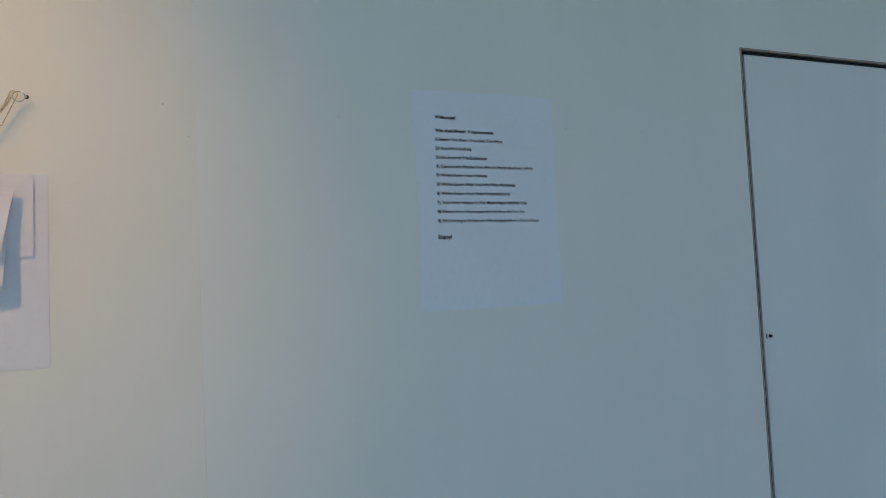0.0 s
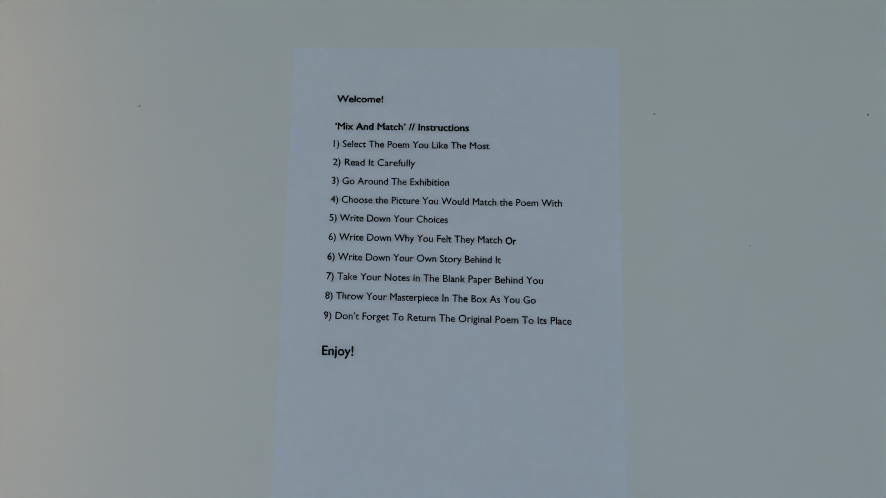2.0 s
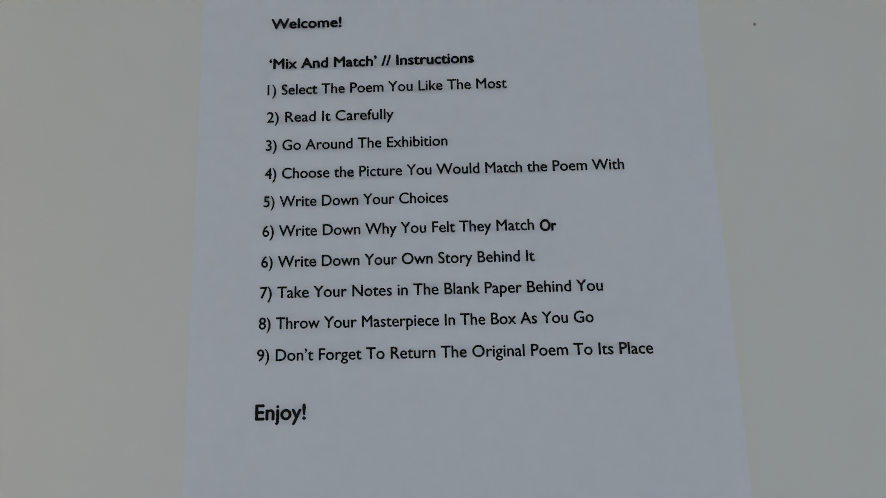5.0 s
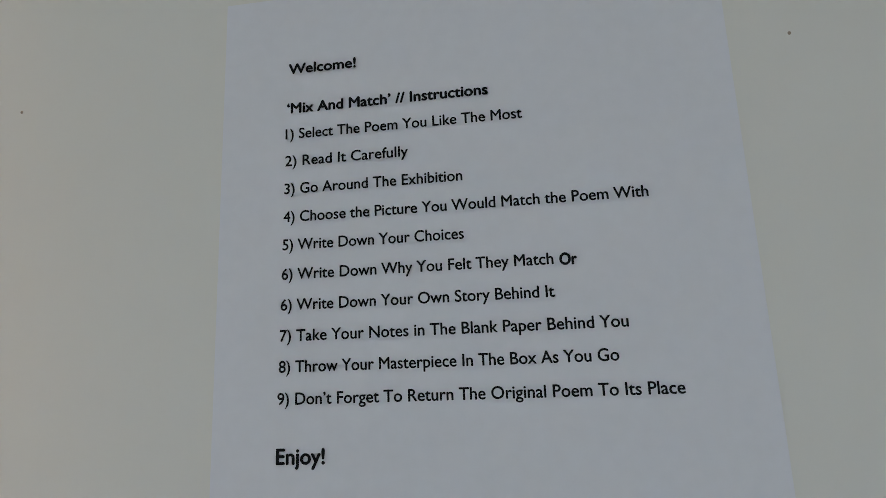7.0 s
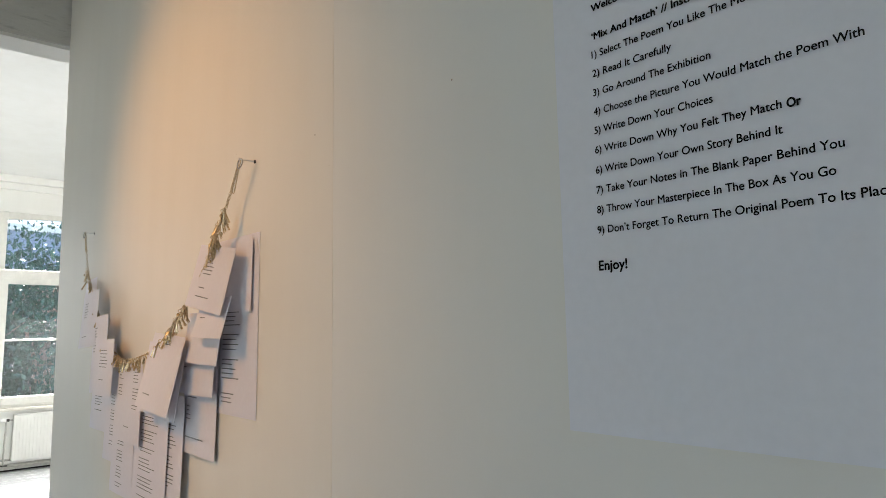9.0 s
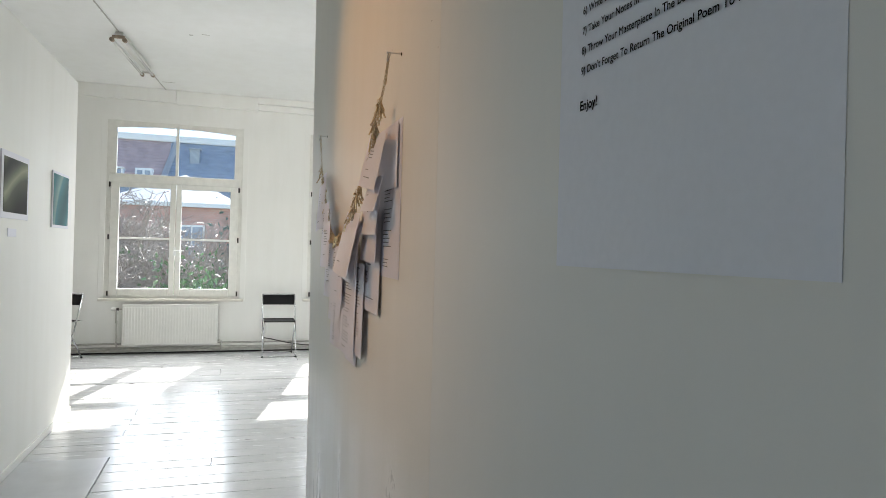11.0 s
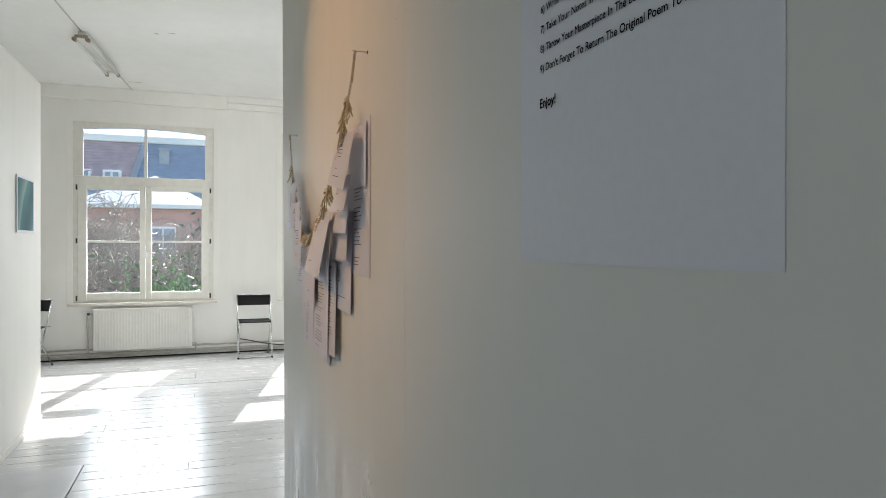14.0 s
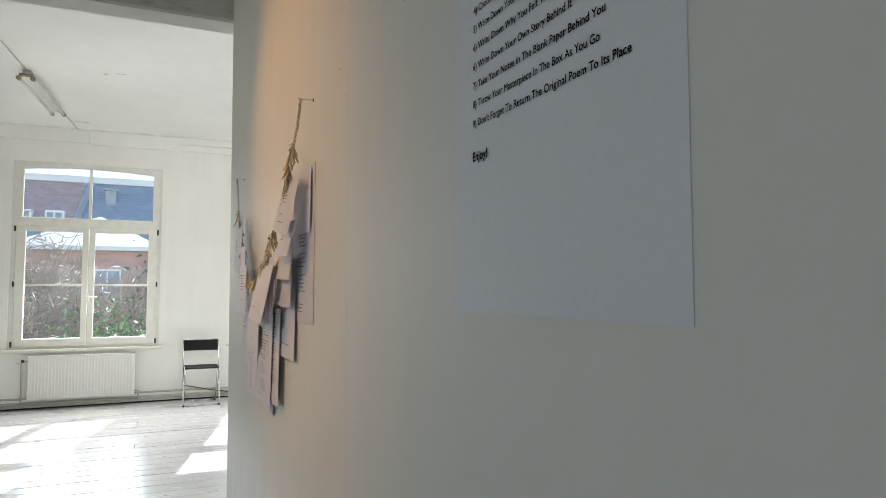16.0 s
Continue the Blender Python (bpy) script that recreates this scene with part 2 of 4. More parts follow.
M_OLIVE = photo("olive_photo", [(0.0, (0.02, 0.022, 0.02)), (0.5, (0.10, 0.11, 0.08)), (0.75, (0.30, 0.32, 0.22)), (1.0, (0.06, 0.065, 0.06))], 80, 0.5)
M_BRICK = brickwork("red_brick", (0.68, 0.39, 0.32), (0.58, 0.32, 0.26), (0.56, 0.49, 0.44), 2.2)
M_TILE_R = simple("brown_roof_tile", (0.44, 0.31, 0.29), 0.7, 0, 0.25, 2.5, 0.3)
M_TILE_B = simple("blue_slate", (0.25, 0.30, 0.36), 0.5, 0, 0.25, 2.5, 0.3)
M_RENDER = simple("weathered_render", (0.33, 0.37, 0.40), 0.8, 0, 0.2, 3)
M_TRIM = simple("white_timber", (0.80, 0.80, 0.78), 0.6)
M_BARK = simple("bark", (0.34, 0.28, 0.23), 0.5, 0, 0.35, 12, 0.4)
M_LEAF = simple("evergreen_leaf", (0.10, 0.21, 0.07), 0.22, 0, 0.5, 6)
M_LEAF2 = simple("conifer_leaf", (0.05, 0.12, 0.085), 0.4, 0, 0.5, 5)
M_GROUND = simple("pale_bounce_ground", (0.42, 0.40, 0.36), 0.9, 0, 0.4, 0.8, 0.3)
M_ROOFFLAT = simple("pale_roof_sheet", (0.60, 0.60, 0.60), 0.5, 0, 0.1, 1.5)


# ---------------------------------------------------------------- building helpers
def link(name, bm, material, parent=None, label="", smooth=False):
    me = bpy.data.meshes.new(name)
    if smooth:
        for f in bm.faces:
            f.smooth = True
    bm.to_mesh(me)
    bm.free()
    me.materials.append(material)
    ob = new(name, me)
    if parent is not None:
        ob.parent = parent
    if label:
        ob["label"] = label
    return ob


def part(name, bm, material, parent, label="", smooth=False):
    return link(name, bm, material, parent, label, smooth)


def thing(name, label, category, group="", loc=(0, 0, 0), m=None):
    ob = new(name)
    ob.empty_display_size = 0.1
    ob.matrix_world = m if m is not None else Matrix.Translation(loc)
    return tagged(ob, label, category, group)


def box(bm, x0, x1, y0, y1, z0, z1, bevel=0.0):
    vs = [bm.verts.new(c) for c in ((x0, y0, z0), (x1, y0, z0), (x1, y1, z0), (x0, y1, z0), (x0, y0, z1), (x1, y0, z1), (x1, y1, z1), (x0, y1, z1))]
    fs = [bm.faces.new([vs[i] for i in q]) for q in ((3, 2, 1, 0), (4, 5, 6, 7), (0, 1, 5, 4), (1, 2, 6, 5), (2, 3, 7, 6), (3, 0, 4, 7))]
    if bevel:
        bmesh.ops.bevel(bm, geom=list({e for f in fs for e in f.edges}), offset=bevel, segments=2, profile=0.6, affect="EDGES")
    return bm


def boxes(*specs, bevel=0.0):
    bm = bmesh.new()
    for s in specs:
        box(bm, *s, bevel=bevel)
    return bm


def tube(bm, pts, r, seg=8, closed=False):
    pts = [Vector(p) for p in pts]
    n = len(pts)
    rings, up = [], None
    for i, p in enumerate(pts):
        a = pts[(i - 1) % n] if closed or i else p
        b = pts[(i + 1) % n] if closed or i < n - 1 else p
        d = (b - a).normalized()
        if up is None:
            up = Vector((0, 0, 1)) if abs(d.z) < 0.9 else Vector((1, 0, 0))
        s = d.cross(up).normalized()
        up = s.cross(d).normalized()
        rad = r[i] if isinstance(r, (list, tuple)) else r
        rings.append([bm.verts.new(p + rad * (math.cos(k * math.tau / seg) * s + math.sin(k * math.tau / seg) * up)) for k in range(seg)])
    for i in range(n if closed else n - 1):
        a, b = rings[i], rings[(i + 1) % n]
        for k in range(seg):
            bm.faces.new((a[k], a[(k + 1) % seg], b[(k + 1) % seg], b[k]))
    if not closed:
        bm.faces.new(rings[0][::-1])
        bm.faces.new(rings[-1])
    return bm


def round_path(pts, r, n=5):
    """The polyline pts with its inner corners rounded by r."""
    pts = [Vector(p) for p in pts]
    out = [pts[0]]
    for a, b, c in zip(pts, pts[1:], pts[2:]):
        u, v = (a - b), (c - b)
        k = min(r, u.length * 0.45, v.length * 0.45)
        p, q = b + u.normalized() * k, b + v.normalized() * k
        for i in range(n + 1):
            t = i / n
            out.append((1 - t) ** 2 * p + 2 * t * (1 - t) * b + t * t * q)
    return out + [pts[-1]]


def thin_sheet(nu, nv, place, back):
    """A sheet of paper: a grid of faces, front and back, with closed edges."""
    bm = bmesh.new()
    sides = []
    for off in ((0, 0, 0), back):
        sides.append([[bm.verts.new(Vector(place(i / nu, j / nv)) + Vector(off)) for i in range(nu + 1)] for j in range(nv + 1)])
    for side, g in enumerate(sides):
        for j in range(nv):
            for i in range(nu):
                q = (g[j][i], g[j][i + 1], g[j + 1][i + 1], g[j + 1][i])
                bm.faces.new(q[::-1] if side else q)
    f, k = sides
    rim = [(0, i) for i in range(nu)] + [(j, nu) for j in range(nv)] + [(nv, i) for i in range(nu, 0, -1)] + [(j, 0) for j in range(nv, 0, -1)]
    for (j0, i0), (j1, i1) in zip(rim, rim[1:] + rim[:1]):
        bm.faces.new((f[j0][i0], k[j0][i0], k[j1][i1], f[j1][i1]))
    bmesh.ops.recalc_face_normals(bm, faces=bm.faces[:])
    return bm


def structure(name, bm, material, label, category):
    return tagged(link(name, bm, material), label, category, kind="structure")


# ---------------------------------------------------------------- the near room
CEIL = 3.37


def end_x(z):
    """The free end of the poster wall leans a little."""
    return -1.462 - 0.049 * z


SEAM = -0.378
DX0, DX1, DZ1 = 0.474, 1.16, 1.788      # the low door
# gloss-painted end of the wall, left of the seam
bm = bmesh.new()
zs = [0, 0.8, 1.6, 2.4, CEIL]
ring = []
for z in zs:
    ring.append([bm.verts.new(c) for c in ((end_x(z), 0, z), (SEAM - 0.00022, 0, z), (SEAM - 0.00022, 0.14, z), (end_x(z), 0.14, z))])
for a, b in zip(ring, ring[1:]):
    for k in range(4):
        bm.faces.new((a[k], a[(k + 1) % 4], b[(k + 1) % 4], b[k]))
bm.faces.new(ring[0][::-1])
bm.faces.new(ring[-1])
bmesh.ops.bevel(bm, geom=[e for e in bm.edges if all(abs(v.co.x - end_x(v.co.z)) < 1e-4 for v in e.verts) and abs(e.verts[0].co.z - e.verts[1].co.z) > 0.1], offset=0.006, segments=3, affect="EDGES")
structure("wall_poems", bm, M_GLOSS, "white gloss-painted plaster wall with paint runs", "wall")
structure("wall_notice", boxes((SEAM + 0.00022, DX0, 0, 0.14, 0, CEIL), (DX1, 3.0, 0, 0.14, 0, CEIL), (DX0, DX1, 0, 0.14, DZ1, CEIL)), M_WALL, "white painted wall with small nail holes", "wall")
structure("wall_seam", boxes((SEAM - 0.00022, SEAM + 0.00022, 0.0005, 0.1, 0, CEIL)), M_SILL, "hairline joint between two wall panels", "joint")

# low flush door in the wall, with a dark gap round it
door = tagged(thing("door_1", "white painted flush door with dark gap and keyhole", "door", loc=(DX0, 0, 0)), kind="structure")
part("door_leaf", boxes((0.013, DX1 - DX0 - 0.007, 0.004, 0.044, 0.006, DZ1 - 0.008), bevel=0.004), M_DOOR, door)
# black strips stand in the gap for its shade, over a black backing
part("gap", boxes((0.0, DX1 - DX0, 0.046, 0.10, 0.0, DZ1), (0.0030, 0.0126, 0.007, 0.0455, 0.0, DZ1 - 0.0076), (0.0030, DX1 - DX0 - 0.007, 0.007, 0.0455, DZ1 - 0.0074, DZ1 - 0.0034)), M_GAP, door, "black strips painted in as shade round the leaf")
bm = bmesh.new()
bmesh.ops.create_cone(bm, cap_ends=True, segments=14, radius1=0.0026, radius2=0.0026, depth=0.006, matrix=pose(0.026, 0.0035, 1.308, 90))
box(bm, 0.0185, 0.0195, 0.0030, 0.0042, 1.304, 1.312)
part("keyhole", bm, M_GAP, door, "small black keyhole")
bm = bmesh.new()
box(bm, 0.0, 0.0025, -0.0012, 0.004, 0.02, DZ1)
box(bm, 0.0, DX1 - DX0, -0.0012, 0.004, DZ1 - 0.003, DZ1)
part("edge_strip", bm, M_CAP, door, "thin brown edge of bare wood")

# nail holes and specks in the wall
for i, (x, z, r) in enumerate(((-0.412, 1.649, .0008), (-0.206, 1.643, .0008), (0.130, 1.639, .0008), (0.264, 1.639, .0009), (0.186, 1.554, .0005), (-0.385, 1.612, .0006), (-0.60, 1.67, .0005))):
    bm = bmesh.new()
    bmesh.ops.create_icosphere(bm, subdivisions=2, radius=r * 0.85, matrix=Matrix.Translation((x, -0.0002, z)) @ Matrix.Diagonal((1, 0.5, 1.15, 1)))
    tagged(link("nail_hole", bm, M_CAP), "small dark nail hole in the white wall", "nail hole", "nail holes")

# doorway wall with the raw lintel, and the rest of the near room's shell
JY = -1.42
LX = -1.585
structure("wall_doorway", boxes((LX - 0.09, LX, -4.2, JY, 0, CEIL)), M_WALL, "white wall beside the wide doorway", "wall")
bm = bmesh.new()
box(bm, LX - 0.09, LX, JY, 0.14, 2.158, 2.296, 0.003)
structure("lintel", bm, M_RAW, "grey raw plaster lintel over the doorway", "lintel")
structure("lintel_crack", boxes((LX - 0.08, LX - 0.004, JY, 0.14, 2.29, 2.306)), M_GAP, "dark open joint above the lintel", "joint")
structure("wall_over_lintel", boxes((LX - 0.09, LX + 0.002, JY, 0.14, 2.303, CEIL)), M_RAW2, "grey-white plaster above the lintel", "wall")
for y, z, w in ((-0.46, 2.236, 0.012), (-0.44, 2.232, 0.006), (-0.43, 2.272, 0.003), (-0.25, 2.255, 0.003)):
    bm = bmesh.new()
    bmesh.ops.create_icosphere(bm, subdivisions=2, radius=w / 2, matrix=Matrix.Translation((LX + 0.0012, y, z)) @ Matrix.Diagonal((0.5, 1, 0.55, 1)))
    tagged(link("plaster_hole", bm, M_GAP), "small dark hole in the raw lintel", "hole", "holes in the lintel")
# white puts the far room's light on the underside into its colour
structure("lintel_soffit", boxes((LX - 0.088, LX - 0.003, JY, 0.138, 2.150, 2.158)), M_FAR, "underside of the lintel, coloured white for the light on it", "trim")
structure("wall_east", boxes((3.0, 3.15, -4.2, 0.14, 0, CEIL)), M_WALL, "plain white wall of the near room", "wall")
structure("wall_south", boxes((LX, -0.45, -4.35, -4.2, 0, CEIL), (1.15, 3.15, -4.35, -4.2, 0, CEIL), (-0.45, 1.15, -4.35, -4.2, 0, 0.9), (-0.45, 1.15, -4.35, -4.2, 2.6, CEIL)), M_WALL, "plain white wall with an assumed window opening", "wall")

# ---------------------------------------------------------------- the far room's shell
FX = -8.8
WY = ((-1.745, -0.095), (0.755, 2.405))      # window openings along y
WZ0, WZ1 = 0.695, 2.95
bm = bmesh.new()
box(bm, FX - 0.32, FX, -3.6, WY[0][0], 0, CEIL)
box(bm, FX - 0.32, FX, WY[0][1], WY[1][0], 0, CEIL)
box(bm, FX - 0.32, FX, WY[1][1], 4.6, 0, CEIL)
for y0, y1 in WY:
    box(bm, FX - 0.32, FX, y0, y1, 0, WZ0)
    box(bm, FX - 0.32, FX, y0, y1, WZ1, CEIL)
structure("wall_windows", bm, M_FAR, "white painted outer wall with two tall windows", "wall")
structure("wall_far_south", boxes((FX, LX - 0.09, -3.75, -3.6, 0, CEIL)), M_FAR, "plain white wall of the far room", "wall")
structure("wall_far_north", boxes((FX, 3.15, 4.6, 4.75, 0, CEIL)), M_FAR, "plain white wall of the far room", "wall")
# the opening is added for the fill light behind it
structure("wall_far_east", boxes((3.0, 3.15, 0.14, 0.3, 0, CEIL), (3.0, 3.15, 2.0, 4.6, 0, CEIL), (3.0, 3.15, 0.3, 2.0, 0, 0.85), (3.0, 3.15, 0.3, 2.0, 2.75, CEIL)), M_FAR, "plain unseen wall with an opening added for the fill light", "wall")
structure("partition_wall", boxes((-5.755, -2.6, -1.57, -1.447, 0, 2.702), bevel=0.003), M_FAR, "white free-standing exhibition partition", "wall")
bm = boxes((FX - 0.32, 3.15, -4.35, 4.75, CEIL, CEIL + 0.15))
structure("ceiling", bm, M_CEIL, "white painted ceiling with hairline cracks", "ceiling")

# cornice boards along the window wall, stepped and uneven
structure("cornice", boxes((FX, FX + 0.05, -3.6, -0.945, 3.205, CEIL - 0.001), (FX, FX + 0.058, -0.943, 0.062, 3.195, CEIL - 0.001), (FX, FX + 0.10, 0.064, 4.6, 3.285, CEIL - 0.001), (FX, FX + 0.045, 0.064, 4.6, 3.205, 3.284), bevel=0.006), M_FAR, "white boxed cornice boards along the ceiling", "cornice")

# short hairline cracks in the ceiling paint
for cx, cy, w, l in ((-8.35, -1.0, 0.02, 0.15), (-6.32, -0.63, 0.03, 0.035), (-6.26, -0.50, 0.014, 0.07)):
    crack = link("ceiling_crack", boxes((cx - w / 2, cx + w / 2, cy - l / 2, cy + l / 2, CEIL - 0.0015, CEIL + 0.004), bevel=0.0005), M_PIPE)
    tagged(crack, "short grey crack in the white ceiling paint", "crack", "cracks in the ceiling")

# skirting and floor edge
structure("baseboard", boxes((FX, FX + 0.022, -3.6, 4.6, 0.018, 0.085), bevel=0.005), M_PIPE, "grey-white worn baseboard", "baseboard")
# the shade below pipes and baseboard, put in as a black strip
structure("floor_gap", boxes((FX, FX + 0.006, -3.6, 4.6, 0.0, 0.018)), M_GAP, "dark strip painted as shade under the baseboard", "gap")
structure("partition_baseboard", boxes((-5.755, -2.6, -1.447, -1.437, 0.0, 0.05), bevel=0.003), M_FAR, "low white baseboard strip", "baseboard")


# ---------------------------------------------------------------- windows
def make_window(y0, y1, tag):
    w = tagged(thing("window_" + tag, "white painted wooden casement window with transom light", "window", "windows of the far room", loc=(FX, (y0 + y1) / 2, 0)), kind="structure")
    h = (y1 - y0) / 2
    # plaster surround, a shallow raised band
    bm = bmesh.new()
    box(bm, 0.0, 0.006, -h - 0.055, -h + 0.012, WZ0 - 0.02, WZ1 + 0.05, 0.002)
    box(bm, 0.0, 0.006, h - 0.012, h + 0.055, WZ0 - 0.02, WZ1 + 0.05, 0.002)
    box(bm, 0.0, 0.006, -h + 0.012, h - 0.012, WZ1 - 0.006, WZ1 + 0.05, 0.002)
    part("surround", bm, M_FAR, w)
    # fixed frame with an arched head
    f0, f1 = -0.10, -0.04
    bm = bmesh.new()
    box(bm, f0, f1, -h, -h + 0.115, WZ0, WZ1, 0.004)
    box(bm, f0, f1, h - 0.115, h, WZ0, WZ1, 0.004)
    box(bm, f0, f1, -h + 0.115, h - 0.115, WZ0, WZ0 + 0.05, 0.004)
    n = 16
    for k in range(n):
        ya, yb = (-h + 0.115 + (2 * h - 0.23) * q / n for q in (k, k + 1))
        za, zb = (2.895 - 0.035 * (v / (h - 0.115)) ** 2 for v in (ya, yb))
        vs = [bm.verts.new(c) for c in ((f1, ya, za), (f1, yb, zb), (f1, yb, WZ1), (f1, ya, WZ1), (f0, ya, za), (f0, yb, zb), (f0, yb, WZ1), (f0, ya, WZ1))]
        for q in ((0, 1, 2, 3), (7, 6, 5, 4), (4, 5, 1, 0), (3, 2, 6, 7)):
            bm.faces.new([vs[i] for i in q])
    part("window_frame", bm, M_WOOD, w)
    part("transom", boxes((f0 - 0.01, f1 + 0.022, -h + 0.03, h - 0.03, 2.165, 2.275), bevel=0.008), M_WOOD, w)
    part("mullion", boxes((f0, f1, -0.018, 0.018, 2.275, 2.905), bevel=0.005), M_WOOD, w)
    for s in (-1, 1):
        part("upper_pane", boxes((-0.074, -0.070, min(s * 0.016, s * (h - 0.08)), max(s * 0.016, s * (h - 0.08)), 2.27, 2.90)), M_GLASS, w).visible_shadow = False
        # a casement: stiles, rails, glazing bar, two panes
        a, b = 0.004, h - 0.058
        c = part("casement", bmesh.new(), M_WOOD, w)
        bm = bmesh.new()
        lo, hi = WZ0 + 0.03, 2.172
        g0, g1 = -0.085, -0.022
        box(bm, g0, g1, a, 0.068, lo, hi, 0.006)
        box(bm, g0, g1, b - 0.100, b, lo, hi, 0.006)
        box(bm, g0, g1, 0.068, b - 0.100, lo, lo + 0.095, 0.006)
        box(bm, g0, g1, 0.068, b - 0.100, hi - 0.065, hi, 0.006)
        box(bm, g0 + 0.012, g1 - 0.012, 0.068, b - 0.100, 1.447, 1.474, 0.004)
        if s < 0:
            bmesh.ops.scale(bm, vec=(1, -1, 1), verts=bm.verts)
            bmesh.ops.reverse_faces(bm, faces=bm.faces)
        bm.to_mesh(c.data)
        bm.free()
        for z0, z1 in ((lo + 0.09, 1.45), (1.47, hi - 0.06)):
            ya, yb = sorted((s * 0.064, s * (b - 0.058)))
            part("pane", boxes((-0.056, -0.052, ya, yb, z0, z1)), M_GLASS, c).visible_shadow = False
        # knuckle hinges
        for z in (0.76, 1.47, 2.13):
            bm = tube(bmesh.new(), [(-0.012, s * (h - 0.050), z - 0.032), (-0.012, s * (h - 0.050), z + 0.032)], 0.010, 8)
            part("hinge", bm, M_DARK, w, "dark iron hinge")
    handle = boxes((-0.022, -0.012, -0.016, 0.016, 1.24, 1.36), bevel=0.003)
    tube(handle, round_path([(-0.02, 0.0, 1.31), (0.03, 0.0, 1.31), (0.032, 0.115, 1.318)], 0.015), 0.0085)
    part("window_handle", handle, M_TRIM, w, "white lever handle")
    sill = boxes((-0.035, 0.075, -h - 0.04, h + 0.04, WZ0 - 0.028, WZ0 + 0.003), bevel=0.007)
    part("window_sill", sill, M_SILL, w, "cream painted wooden sill, worn edge")
    part("outer_sill", boxes((-0.42, -0.10, -h, h, WZ0 - 0.05, WZ0 - 0.004)), M_ROOFFLAT, w)
    return w


make_window(*WY[0], "1")
make_window(*WY[1], "2")


# ---------------------------------------------------------------- radiators, pipes
def make_radiator(y0, y1):
    r = thing("radiator", "white enamelled panel radiator under the window", "radiator", "radiators", loc=(FX, y0, 0))
    w = y1 - y0
    bm = boxes((0.06, 0.125, 0, w, 0.118, 0.622), bevel=0.010)
    part("panel", bm, M_RAD, r)
    n = int(w / 0.0345)
    for k in range(n):
        y = 0.02 + (w - 0.04) * (k + 0.5) / n
        part("rib", boxes((0.124, 0.1285, y - 0.009, y + 0.009, 0.145, 0.595), bevel=0.003), M_RAD, r)
    part("top_grille", boxes((0.055, 0.128, 0.004, w - 0.004, 0.622, 0.630), bevel=0.003), M_RAD, r)
    bm = tube(bmesh.new(), round_path([(0.09, 0.0, 0.57), (0.09, -0.065, 0.57), (0.09, -0.065, 0.40)], 0.02), 0.010)
    part("valve_pipe", bm, M_PIPE, r)
    bm = bmesh.new()
    bmesh.ops.create_cone(bm, cap_ends=True, segments=16, radius1=0.024, radius2=0.020, depth=0.055, matrix=pose(0.09, -0.095, 0.57, 90))
    part("valve_knob", bm, M_TRIM, r, "white thermostat knob")
    bm = bmesh.new()
    bmesh.ops.create_cone(bm, cap_ends=True, segments=12, radius1=0.016, radius2=0.016, depth=0.035, matrix=pose(0.09, -0.055, 0.57, 90))
    part("valve_body", bm, M_DARK, r, "dark metal valve")
    part("riser", tube(bmesh.new(), [(0.06, -0.065, 0.42), (0.05, -0.065, 0.085)], 0.010), M_PIPE, r)
    part("riser", tube(bmesh.new(), round_path([(0.09, w, 0.165), (0.09, w + 0.045, 0.165), (0.06, w + 0.045, 0.045)], 0.02), 0.010), M_PIPE, r)
    for y in (0.18, w - 0.18):
        part("bracket", boxes((0.0, 0.064, y - 0.015, y + 0.015, 0.16, 0.58)), M_PIPE, r)


make_radiator(-1.497, -0.364)
make_radiator(1.03, 2.16)
for z, x in ((0.128, 0.045), (0.062, 0.048)):
    pipe = link("heating_pipe", tube(bmesh.new(), [(FX + x, -3.5, z), (FX + x, 0.5, z + 0.004), (FX + x, 4.5, z)], 0.0125, 10), M_PIPE, smooth=True)
    tagged(pipe, "painted heating pipe along the foot of the wall", "pipe", "heating pipes")

# loose cable on the wall behind the chair
cable = tube(bmesh.new(), round_path([(FX + 0.03, 0.215, 0.32), (FX + 0.05, 0.20, 0.27), (FX + 0.05, 0.19, 0.19), (FX + 0.07, 0.33, 0.165), (FX + 0.08, 0.52, 0.12), (FX + 0.09, 0.75, 0.085), (FX + 0.09, 1.0, 0.075)], 0.04), 0.007, 8)
tagged(link("cable", cable, M_DARK, smooth=True), "loose dark cable lying along the wall pipes", "cable")


